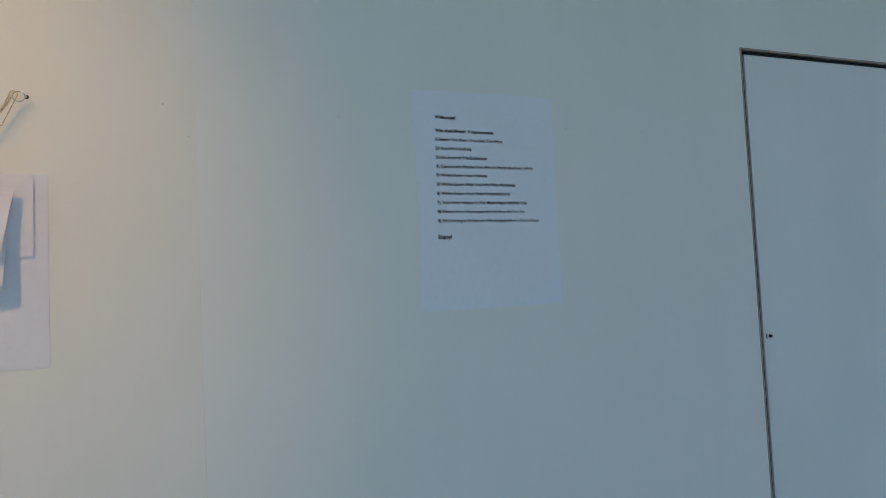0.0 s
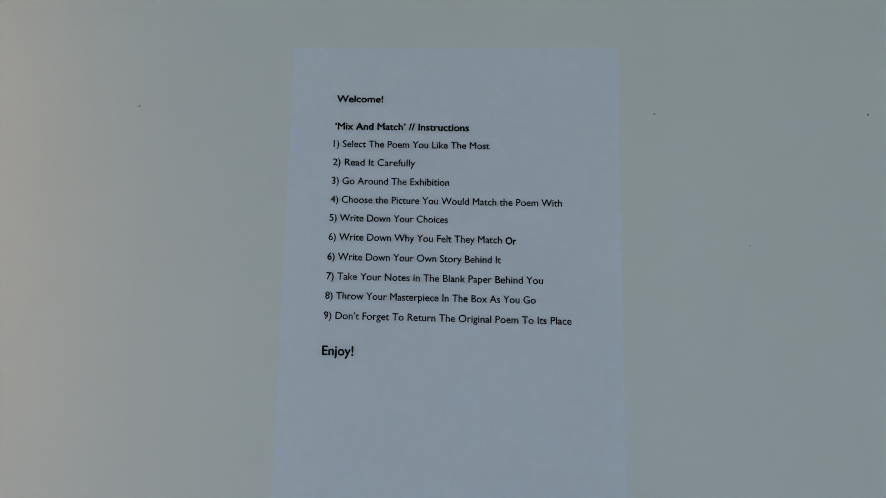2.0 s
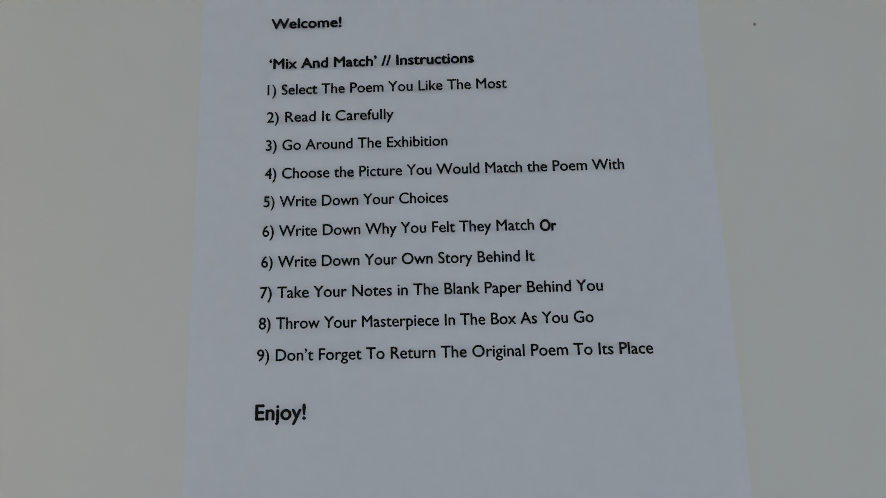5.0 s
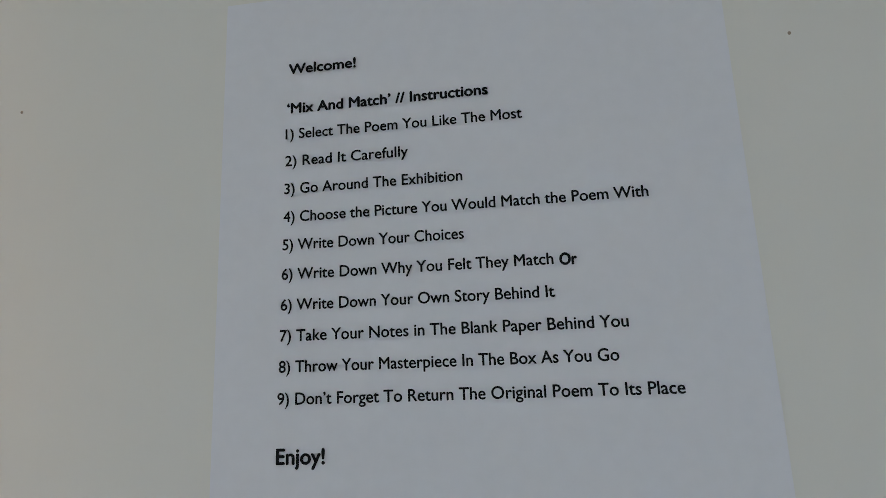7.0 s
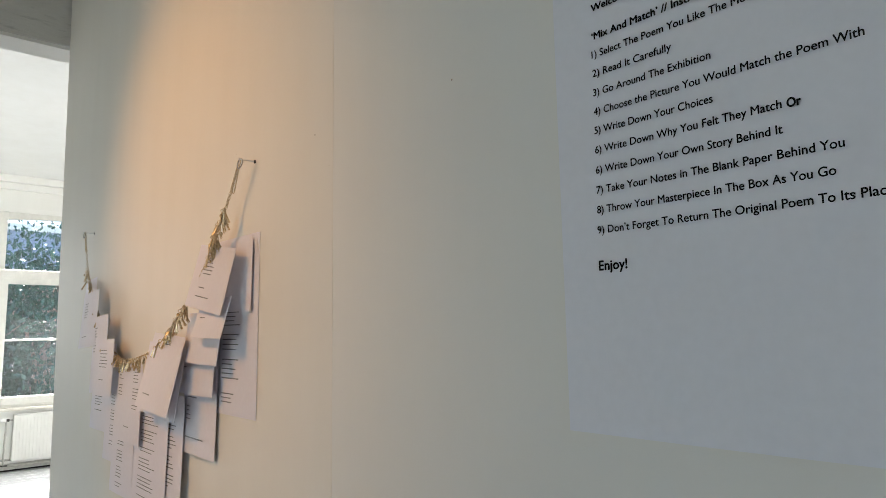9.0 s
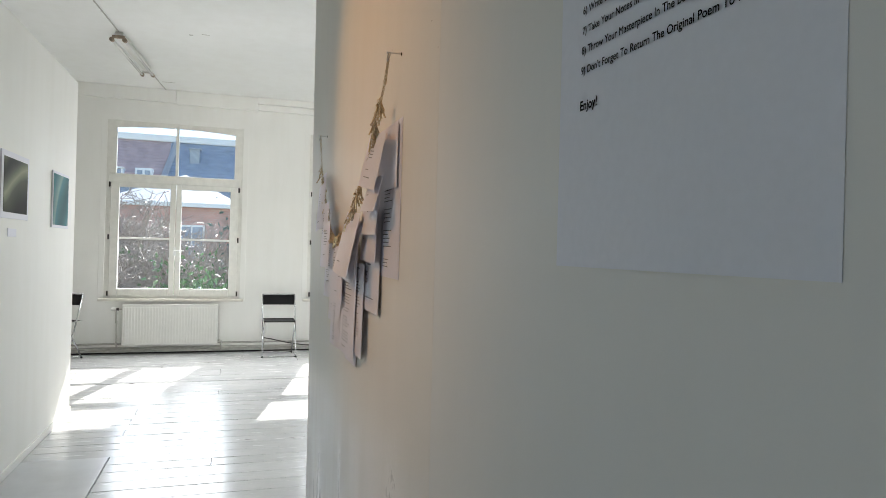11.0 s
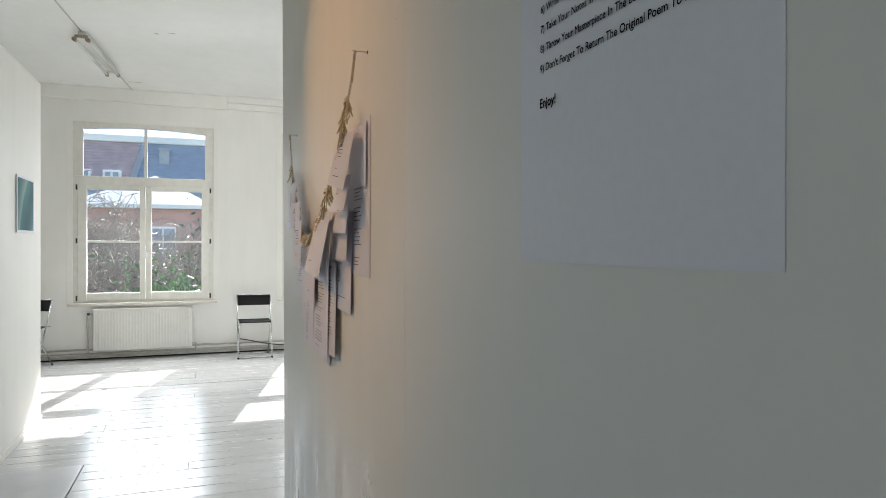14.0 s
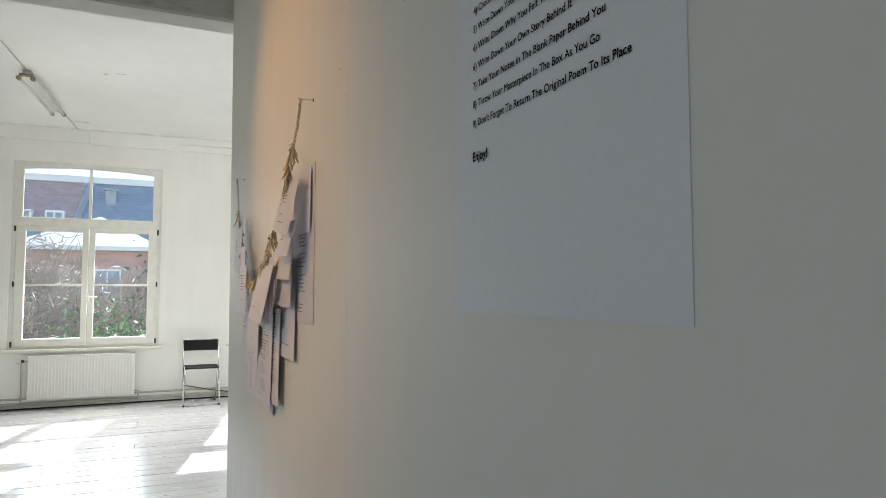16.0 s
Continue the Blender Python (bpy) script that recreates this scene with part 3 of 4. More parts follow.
# ---------------------------------------------------------------- folding chairs
def make_chair(m, label):
    c = thing("folding_chair", label, "chair", "folding chairs along the window wall", m=m)
    # x across, y back (front of the chair at -y), z up
    W = 0.205
    for s in (-1, 1):
        part("back_leg", tube(bmesh.new(), [(s * W, -0.20, 0.012), (s * W, 0.02, 0.45), (s * W, 0.155, 0.775)], 0.0085, 8), M_CHROME, c, smooth=True)
        part("front_leg", tube(bmesh.new(), [(s * (W - 0.02), 0.20, 0.012), (s * (W - 0.02), -0.17, 0.44)], 0.0085, 8), M_CHROME, c, smooth=True)
        for y in (-0.20, 0.20):
            bm = bmesh.new()
            bmesh.ops.create_icosphere(bm, subdivisions=2, radius=0.013, matrix=Matrix.Translation((s * (W if y < 0 else W - 0.02), y, 0.013)))
            part("foot_cap", bm, M_BLACK, c, "black plastic foot")
    part("floor_bar", tube(bmesh.new(), [(-W, -0.20, 0.014), (W, -0.20, 0.014)], 0.0085, 8), M_CHROME, c, smooth=True)
    part("floor_bar", tube(bmesh.new(), [(-W + 0.02, 0.20, 0.014), (W - 0.02, 0.20, 0.014)], 0.0085, 8), M_CHROME, c, smooth=True)
    part("top_bar", tube(bmesh.new(), [(-W, 0.156, 0.776), (W, 0.156, 0.776)], 0.0085, 8), M_CHROME, c, smooth=True)
    bm = bmesh.new()
    nx, ny = 10, 8
    grid = {}
    for i in range(nx + 1):
        for j in range(ny + 1):
            u, v = 2 * i / nx - 1, 2 * j / ny - 1
            grid[i, j] = bm.verts.new((u * (W - 0.012), -0.015 + v * 0.19, 0.462 - 0.012 * (1 - u * u) * (1 - v * v) - (0.014 if j == 0 else 0)))
    for i in range(nx):
        for j in range(ny):
            bm.faces.new((grid[i, j], grid[i + 1, j], grid[i + 1, j + 1], grid[i, j + 1]))
    bmesh.ops.solidify(bm, geom=bm.faces[:], thickness=0.016)
    part("seat", bm, M_BLACK, c, smooth=True)
    bm = bmesh.new()
    rows = []
    for z in (0.645, 0.66, 0.70, 0.74, 0.766, 0.772):
        rows.append([bm.verts.new((u * (W - 0.003), 0.105 + (z - 0.645) * 0.41 + 0.018 * (1 - u * u), z)) for u in [2 * k / 10 - 1 for k in range(11)]])
    for a, b in zip(rows, rows[1:]):
        for k in range(10):
            bm.faces.new((a[k], a[k + 1], b[k + 1], b[k]))
    bmesh.ops.solidify(bm, geom=bm.faces[:], thickness=-0.014)
    part("backrest", bm, M_BLACK, c, "black moulded plastic backrest")
    return c


make_chair(pose(-8.40, 0.385, 0, 0, 0, 90), "black folding chair with chrome tube frame, unfolded")
make_chair(pose(-8.36, -2.13, 0, 0, 0, 74), "black folding chair turned slightly, half behind the partition")


# ---------------------------------------------------------------- ceiling lamp
def make_tube_lamp(a, b):
    a, b = Vector(a), Vector(b)
    d = b - a
    L = d.length
    lamp_ob = thing("fluorescent_lamp", "old twin fluorescent lamp, switched off, on the ceiling", "ceiling lamp", m=Matrix.Translation((a.x, a.y, CEIL)) @ pose(0, 0, 0, 0, 0, math.degrees(math.atan2(d.y, d.x))))
    part("batten", boxes((0.02, L - 0.02, -0.035, 0.035, -0.052, -0.001), bevel=0.006), M_BATTEN, lamp_ob)
    for x in (0.0, L):
        s = 1 if x else -1
        part("end_bracket", boxes((x - 0.015, x + 0.015, -0.055, 0.055, -0.070, -0.040), bevel=0.01), M_CAP if s < 0 else M_BATTEN, lamp_ob, "yellowed lamp holder bracket")
        for y in (-0.055, 0.055):
            bm = bmesh.new()
            bmesh.ops.create_cone(bm, cap_ends=True, segments=16, radius1=0.021, radius2=0.019, depth=0.04, matrix=pose(x, y, -0.085, 0, 90, 0))
            part("lamp_holder", bm, M_CAP, lamp_ob, "brown aged lamp holder")
    for y in (-0.055, 0.055):
        part("lamp_tube", tube(bmesh.new(), [(0.02, y, -0.085), (L - 0.02, y, -0.085)], 0.0135, 12), M_TUBE, lamp_ob, "unlit white tube", smooth=True)


make_tube_lamp((-6.46, -1.27, 0), (-7.72, -1.165, 0))
for pts in (((-3.6, -1.50), (-5.4, -1.36), (-6.46, -1.27)), ((-7.72, -1.165), (-8.35, -1.11), (-8.74, -1.07))):
    c = link("ceiling_cable", tube(bmesh.new(), [(x, y, CEIL - 0.006) for x, y in pts], 0.0065, 6), M_PIPE)
    tagged(c, "grey cable running along the ceiling", "cable", "ceiling cables")

# spotlight over the poems, on a short arm from the doorway wall
sp = thing("spotlight", "small dark clip-on spotlight turned on the poems", "spotlight", m=look(SPOT_EYE, SPOT_AIM))
bm = bmesh.new()
pr = [(0.030, 0.11), (0.042, 0.10), (0.045, 0.02), (0.047, 0.012)]
rg = [[bm.verts.new((r * math.cos(k * math.tau / 20), r * math.sin(k * math.tau / 20), z)) for k in range(20)] for r, z in pr]
for a, b in zip(rg, rg[1:]):
    for k in range(20):
        bm.faces.new((a[k], a[(k + 1) % 20], b[(k + 1) % 20], b[k]))
bm.faces.new(rg[0])
part("lamp_shade", bm, M_BLACK, sp, smooth=True)
inv = sp.matrix_world.inverted()
part("arm", tube(bmesh.new(), round_path([inv @ Vector(p) for p in ((-1.10, -1.28, 2.51), (-1.22, -1.32, 2.57), (LX, -1.32, 2.57))], 0.03), 0.008), M_DARK, sp)


# ---------------------------------------------------------------- prints on the partition
def make_print(x0, x1, z0, z1, margin, mat, label):
    p = thing("photo_print", label, "photo print", "prints on the partition", loc=((x0 + x1) / 2, -1.447, z0))
    w, h = (x1 - x0) / 2, z1 - z0
    part("mount", boxes((-w, w, 0.001, 0.010, 0, h), bevel=0.0015), M_PAPER, p, "white mount board")
    part("image", boxes((-w + margin, w - margin, 0.0105, 0.0125, margin, h - margin)), mat, p)


make_print(-5.485, -5.015, 1.495, 1.905, 0.02, M_TEAL, "small blue-green abstract photograph with thin white border")
def make_card(x0, x1, z0, z1):
    c = link("label_card", boxes((x0, x1, -1.446, -1.443, z0, z1), bevel=0.0008), M_PAPER)
    tagged(c, "small blank white label card under a photograph", "label card")


make_card(-4.24, -4.08, 1.415, 1.463)
make_print(-4.44, -3.93, 1.52, 1.905, 0.035, M_OLIVE, "dark olive landscape photograph with white border")


# ---------------------------------------------------------------- the notice
PX0, PX1, PZ0, PZ1 = -0.105, 0.107, 1.387, 1.684


def sheet_y(x, z):
    """How far the notice stands off the wall: flat at its top left, lifting at the right edge and the bottom."""
    u, v = (x - PX0) / (PX1 - PX0), (PZ1 - z) / (PZ1 - PZ0)
    return -0.00025 - 0.00015 * max(0, u - 0.45) ** 2 / 0.30 * v - 0.002 * max(0, v - 0.6) ** 2 / 0.16 * (1 - abs(2 * u - 1))


notice = thing("notice", "white paper notice with black printed instructions on wall", "notice", loc=(0, 0, PZ0))
bm = thin_sheet(24, 32, lambda u, v: (PX0 + (PX1 - PX0) * u, sheet_y(PX0 + (PX1 - PX0) * u, PZ0 + (PZ1 - PZ0) * v), (PZ1 - PZ0) * v), (0, 0.00015, 0))
part("sheet", bm, M_PAPER, notice)


def text_line(words, x0, x1, z, height, bold):
    """One printed line, set in the built-in font and drawn out to its printed width."""
    cu = bpy.data.curves.new("text", "FONT")
    cu.body, cu.size, cu.resolution_u = words, 1.0, 4
    tmp = new("text", cu)
    bpy.context.view_layer.update()
    me = bpy.data.meshes.new_from_object(tmp.evaluated_get(bpy.context.evaluated_depsgraph_get()))
    bpy.data.objects.remove(tmp)
    xs = [v.co.x for v in me.vertices]
    lo, hi = min(xs), max(xs)
    for v in me.vertices:
        x = x0 + (v.co.x - lo) / (hi - lo) * (x1 - x0)
        zz = z + v.co.y * height / 0.70 - 0.010 * (x + 0.076)
        v.co = (x, sheet_y(x, zz) - 0.0006, zz - PZ0)
    heavy = 2.0 if bold else 0.9
    if heavy:
        bm = bmesh.new()
        bm.from_mesh(me)
        first = bm.verts[:]
        for dx, dz in ((0.00024 * heavy, 0.0), (0.00012 * heavy, 0.00012 * heavy), (0.00012 * heavy, -0.00010 * heavy)):
            twin = bmesh.ops.duplicate(bm, geom=[q for q in bm.faces if all(v in keep for v in q.verts)] if (keep := set(first)) else [])
            bmesh.ops.translate(bm, vec=(dx, -0.00004 - 0.4 * abs(dz), dz), verts=[v for v in twin["geom"] if isinstance(v, bmesh.types.BMVert)])
        bm.to_mesh(me)
        bm.free()
    me.materials.append(M_INK)
    ob = new("text_line", me)
    ob.parent = notice
    return ob


text_line('Welcome!', -0.075, -0.045, 1.6461, 0.0046, True)
text_line('‘Mix And Match’ // Instructions', -0.0755, 0.011, 1.6276, 0.0046, True)
text_line('1) Select The Poem You Like The Most', -0.076, 0.0245, 1.6158, 0.0046, False)
text_line('2) Read It Carefully', -0.076, -0.023, 1.6036, 0.0046, False)
text_line('3) Go Around The Exhibition', -0.0762, -0.001, 1.5913, 0.0046, False)
text_line('4) Choose the Picture You Would Match the Poem With', -0.0764, 0.0702, 1.5791, 0.0046, False)
text_line('5) Write Down Your Choices', -0.0766, -0.0015, 1.5672, 0.0046, False)
text_line('6) Write Down Why You Felt They Match', -0.0768, 0.0325, 1.5549, 0.0046, False)
text_line('Or', 0.0349, 0.0412, 1.5544, 0.0046, True)
text_line('6) Write Down Your Own Story Behind It', -0.077, 0.032, 1.5423, 0.0046, False)
text_line('7) Take Your Notes in The Blank Paper Behind You', -0.0772, 0.058, 1.5299, 0.0046, False)
text_line('8) Throw Your Masterpiece In The Box As You Go', -0.0774, 0.0535, 1.5177, 0.0046, False)
text_line('9) Don’t Forget To Return The Original Poem To Its Place', -0.0778, 0.0753, 1.5053, 0.0046, False)
text_line('Enjoy!', -0.078, -0.0588, 1.4831, 0.0058, True)


# ---------------------------------------------------------------- poems hung on a golden chain
# the chain's line on the wall, from the right-hand pin to the left-hand pin
CHAIN = [(-0.559, 1.646), (-0.574, 1.622), (-0.593, 1.590), (-0.618, 1.552), (-0.655, 1.513), (-0.697, 1.481), (-0.745, 1.452), (-0.805, 1.430), (-0.885, 1.418), (-0.960, 1.416), (-1.030, 1.430), (-1.089, 1.462), (-1.140, 1.500), (-1.190, 1.542), (-1.228, 1.590), (-1.253, 1.648)]


def chain_at(t):
    k = t * (len(CHAIN) - 1)
    i = min(int(k), len(CHAIN) - 2)
    f = k - i
    a, b = CHAIN[i], CHAIN[i + 1]
    return Vector((a[0] + (b[0] - a[0]) * f, 0, a[1] + (b[1] - a[1]) * f))


def chain_depth(t):
    return -0.015 - 0.010 * math.sin(math.pi * min(1, 1.25 * t)) ** 2


def torus(bm, m, R, r, seg=8, ring=5, stretch=1.0):
    g = []
    for i in range(seg):
        a = i * math.tau / seg
        g.append([bm.verts.new(m @ Vector(((R + r * math.cos(k * math.tau / ring)) * math.cos(a) * stretch, (R + r * math.cos(k * math.tau / ring)) * math.sin(a), r * math.sin(k * math.tau / ring)))) for k in range(ring)])
    for i in range(seg):
        for k in range(ring):
            bm.faces.new((g[i][k], g[(i + 1) % seg][k], g[(i + 1) % seg][(k + 1) % ring], g[i][(k + 1) % ring]))


rng = random.Random(7)
garland = thing("chain", "thin golden chain hung in a loop on wall pins", "chain", loc=(0, 0, 0))
bm = bmesh.new()
N = 190
for i in range(N):
    t = (i + 0.5) / N
    p, q = chain_at(t), chain_at(min(1, t + 0.01))
    d = (q - p).normalized()
    p.y = chain_depth(t)
    m = Matrix.Translation(p) @ Vector((d.x, 0, d.z)).to_track_quat("X", "Z").to_matrix().to_4x4() @ pose(0, 0, 0, 0 if i % 2 else 90, 0, 0)
    torus(bm, m, 0.0017, 0.00036, stretch=1.5)
part("fine_chain", bm, M_GOLD, garland, "fine golden links")
# charms and little metal clips that hang from the chain in clusters
charm_meshes = []
for i in range(6):
    L = (0.012, 0.017, 0.021, 0.010, 0.015, 0.019)[i]
    bm = bmesh.new()
    torus(bm, Matrix.Translation((0, 0, -0.003)) @ pose(0, 0, 0, 90), 0.0022, 0.0004)
    if i == 3:
        bmesh.ops.create_icosphere(bm, subdivisions=1, radius=0.0022, matrix=Matrix.Translation((0, 0, -0.009)) @ Matrix.Diagonal((1, 0.5, 1.3, 1)))
    else:
        box(bm, -0.0012, 0.0012, -0.0006, 0.0006, -L, -0.005, 0.0004)
        torus(bm, Matrix.Translation((0, 0, -L)) @ pose(0, 0, 0, 90), 0.0014, 0.0005)
    me = bpy.data.meshes.new("charm")
    bm.to_mesh(me)
    bm.free()
    me.materials.append(M_GOLD)
    charm_meshes.append(me)
for i in range(190):
    t = rng.uniform(0.11, 0.215) if i < 46 else rng.uniform(0.30, 0.70) if i < 150 else rng.uniform(0.70, 0.93)
    p = chain_at(t)
    p.y = chain_depth(t) - rng.uniform(0.0, 0.004)
    c = new("charm", rng.choice(charm_meshes))
    c.parent = garland
    c.matrix_local = Matrix.Translation(p) @ pose(0, 0, 0, rng.uniform(-25, 10), rng.uniform(-26, 26), rng.uniform(0, 180))


def wire_loop(m, label):
    """A long narrow loop of wire, from which the chain hangs."""
    bm = bmesh.new()
    top = [(0.0035 + 0.0035 * math.cos(a), 0, 0.0035 * math.sin(a)) for a in [k * math.pi / 8 for k in range(9)]]
    foot = [(0.0035 - 0.0035 * math.cos(a), 0, -0.034 - 0.0035 * math.sin(a)) for a in [k * math.pi / 8 for k in range(9)]]
    tube(bm, top + foot, 0.0006, 6, closed=True)
    ob = link("wire_loop", bm, M_GOLD, smooth=True)
    ob.matrix_world = m
    tagged(ob, label, "wire loop", "loops that hold the chain")


wire_loop(Matrix.Translation((-0.560, -0.0155, 1.650)) @ pose(0, 0, 0, 0, 24, 0), "thin golden wire loop joining the chain to a nail")
wire_loop(Matrix.Translation((-1.256, -0.0155, 1.652)) @ pose(0, 0, 0, 0, -16, 0), "thin golden wire loop joining the chain to a nail")
for x, z in ((-0.548, 1.650), (-1.250, 1.654)):
    nail = thing("nail", "pale nail with steel ring in the white wall", "nail", "nails of the chain", loc=(x, 0, z))
    bm = bmesh.new()
    bmesh.ops.create_cone(bm, cap_ends=True, segments=10, radius1=0.0007, radius2=0.0007, depth=0.020, matrix=pose(0, -0.009, 0, 90))
    bmesh.ops.create_cone(bm, cap_ends=True, segments=12, radius1=0.0018, radius2=0.0016, depth=0.0012, matrix=pose(0, -0.0195, 0, 90))
    part("shank", bm, M_TRIM, nail)
    bm = bmesh.new()
    bmesh.ops.create_icosphere(bm, subdivisions=2, radius=0.0024, matrix=Matrix.Diagonal((1, 0.6, 1, 1)))
    # a dark dot round the foot of the nail
    part("plug", bm, M_DARK, nail, "dark dot where the nail meets the wall")
    bm = bmesh.new()
    torus(bm, Matrix.Translation((-0.004, -0.0165, -0.004)) @ pose(0, 0, 0, 78, 20, 0), 0.0058, 0.0007, 16, 6)
    part("ring", bm, M_STEEL, nail, "grey steel ring")


def poem(x, ztop, w, h, tilt, d0, d1, curl, lines, label="white poem sheet with small dark print on chain"):
    """A sheet whose top middle is at x, ztop; tilt turns it in the wall's plane; d0, d1: its distance from the wall at top and foot."""
    s = thing("poem_sheet", label, "paper sheet", "poem sheets on the chain", m=Matrix.Translation((x, 0, ztop)) @ pose(0, 0, 0, 0, tilt, 0))

    def depth(u, v):
        return -(d0 + (d1 - d0) * v) + 0.5 * curl * u * u * (0.3 + 0.7 * v) + 0.5 * curl * v * u

    bm = thin_sheet(8, 12, lambda u, v: (w / 2 * (2 * u - 1), depth(2 * u - 1, v), -h * v), (0, 0.00025, 0))
    part("sheet", bm, M_POEM, s)
    # print too small to read, as bars
    r2 = random.Random(int(abs(x) * 1000) + int(ztop * 1000))
    bm = bmesh.new()
    for v0, v1, left, reach in lines:
        n = max(1, int((v1 - v0) * h / 0.0046))
        for k in range(n):
            if n > 6 and k % 5 == 4:
                continue
            v = v0 + (v1 - v0) * k / n
            u0 = left
            u1 = min(0.9, u0 + reach * r2.uniform(0.6, 1.0))
            m = 6
            for q in range(m):
                ua, ub = u0 + (u1 - u0) * q / m, u0 + (u1 - u0) * (q + 0.86) / m
                vv = [(ua, v), (ub, v), (ub, v + 0.0011 / h), (ua, v + 0.0011 / h)]
                bm.faces.new([bm.verts.new((uu * w / 2, depth(uu, t) - 0.0003, -h * t)) for uu, t in vv][::-1])
    part("print", bm, M_GREYINK, s, "small grey printed lines")["kind"] = "stuff"
    return s


A5W = 0.148
poem(-0.604, 1.566, A5W, 0.209, 0.5, 0.0006, 0.0010, 0.0002, [(0.40, 0.52, -0.25, 0.65), (0.55, 0.66, -0.25, 0.7), (0.69, 0.82, -0.25, 0.65), (0.88, 0.95, -0.25, 0.5)], "white poem sheet lying flat on wall below the pin")
poem(-0.597, 1.561, 0.108, 0.084, 0.8, 0.0030, 0.0040, 0.0004, [], "blank white paper slip lying on a poem sheet")
poem(-0.610, 1.556, 0.105, 0.077, 9, 0.016, 0.030, 0.002, [(0.20, 0.50, -0.40, 0.6), (0.66, 0.70, -0.45, 0.35), (0.80, 0.85, -0.50, 0.95)], "tilted white poem sheet with two short verses")
poem(-0.607, 1.495, 0.082, 0.048, 2, 0.017, 0.031, 0.003, [(0.50, 0.55, -0.7, 0.5)], "short white paper slip curling from the chain")
poem(-0.649, 1.478, 0.104, 0.062, 1.5, 0.013, 0.021, 0.002, [(0.45, 0.5, -0.35, 0.3)], "small white paper slip under other sheets")
poem(-0.672, 1.452, 0.100, 0.075, 1, 0.010, 0.015, 0.002, [(0.55, 0.6, -0.85, 0.3)], "blank white paper slip under other sheets")
poem(-0.681, 1.449, 0.105, 0.148, 1, 0.003, 0.006, 0.001, [(0.52, 0.56, -0.7, 0.8), (0.60, 0.74, -0.75, 0.3), (0.86, 0.92, -0.75, 1.3)])
poem(-0.742, 1.452, 0.116, 0.098, 4, 0.024, 0.045, 0.003, [(0.12, 0.16, -0.1, 0.5), (0.80, 0.85, -0.65, 0.7)], "tilted white poem sheet standing off the wall")
poem(-0.758, 1.440, 0.140, 0.094, 3, 0.021, 0.034, 0.002, [(0.5, 0.8, -0.7, 0.8)], "white poem sheet behind another, standing off the wall")
poem(-0.775, 1.372, 0.105, 0.148, 0.5, 0.008, 0.012, 0.002, [(0.05, 0.10, -0.3, 1.0), (0.2, 0.50, -0.3, 0.9), (0.54, 0.86, -0.3, 0.9)])
poem(-0.840, 1.396, 0.145, 0.182, 0.5, 0.011, 0.016, 0.002, [(0.30, 0.62, -0.45, 1.0), (0.65, 0.90, -0.5, 1.0), (0.93, 0.96, -0.5, 0.6)])
poem(-0.920, 1.411, 0.115, 0.117, 1, 0.019, 0.022, 0.002, [(0.08, 0.5, -0.85, 0.35), (0.1, 0.6, 0.35, 0.5), (0.8, 0.84, -0.2, 0.4)])
poem(-0.955, 1.400, 0.105, 0.188, 0, 0.014, 0.018, 0.002, [(0.40, 0.96, -0.4, 0.6)])
poem(-0.856, 1.345, 0.105, 0.148, 0, 0.002, 0.004, 0.001, [(0.3, 0.85, -0.4, 0.9)], "white poem sheet flat on wall beneath the others")
poem(-1.030, 1.448, 0.090, 0.091, 0, 0.026, 0.030, 0.002, [(0.20, 0.55, -0.6, 1.0), (0.72, 0.8, -0.5, 0.6)])
poem(-1.085, 1.488, 0.085, 0.130, -2, 0.022, 0.026, 0.002, [(0.15, 0.5, -0.8, 0.5)])
poem(-1.020, 1.402, 0.105, 0.150, 0, 0.009, 0.013, 0.002, [(0.30, 0.85, -0.4, 0.9)])
poem(-1.110, 1.440, 0.130, 0.148, 0, 0.006, 0.010, 0.002, [(0.3, 0.8, -0.6, 0.8)])
poem(-1.165, 1.534, 0.100, 0.100, -3, 0.020, 0.027, 0.003, [(0.2, 0.5, -0.6, 0.5), (0.8, 0.86, -0.6, 0.9)])
poem(-1.203, 1.560, 0.075, 0.112, -3, 0.012, 0.018, 0.003, [(0.3, 0.7, -0.6, 0.6)])


# ---------------------------------------------------------------- outside, seen through the windows
# the ground is out of sight; its pale colour bounces sunlight onto the house front
structure("ground", boxes((-900, FX - 0.45, -900, 900, -5.2, -5.0)), M_GROUND, "unseen ground behind the house, paled to bounce light", "ground")


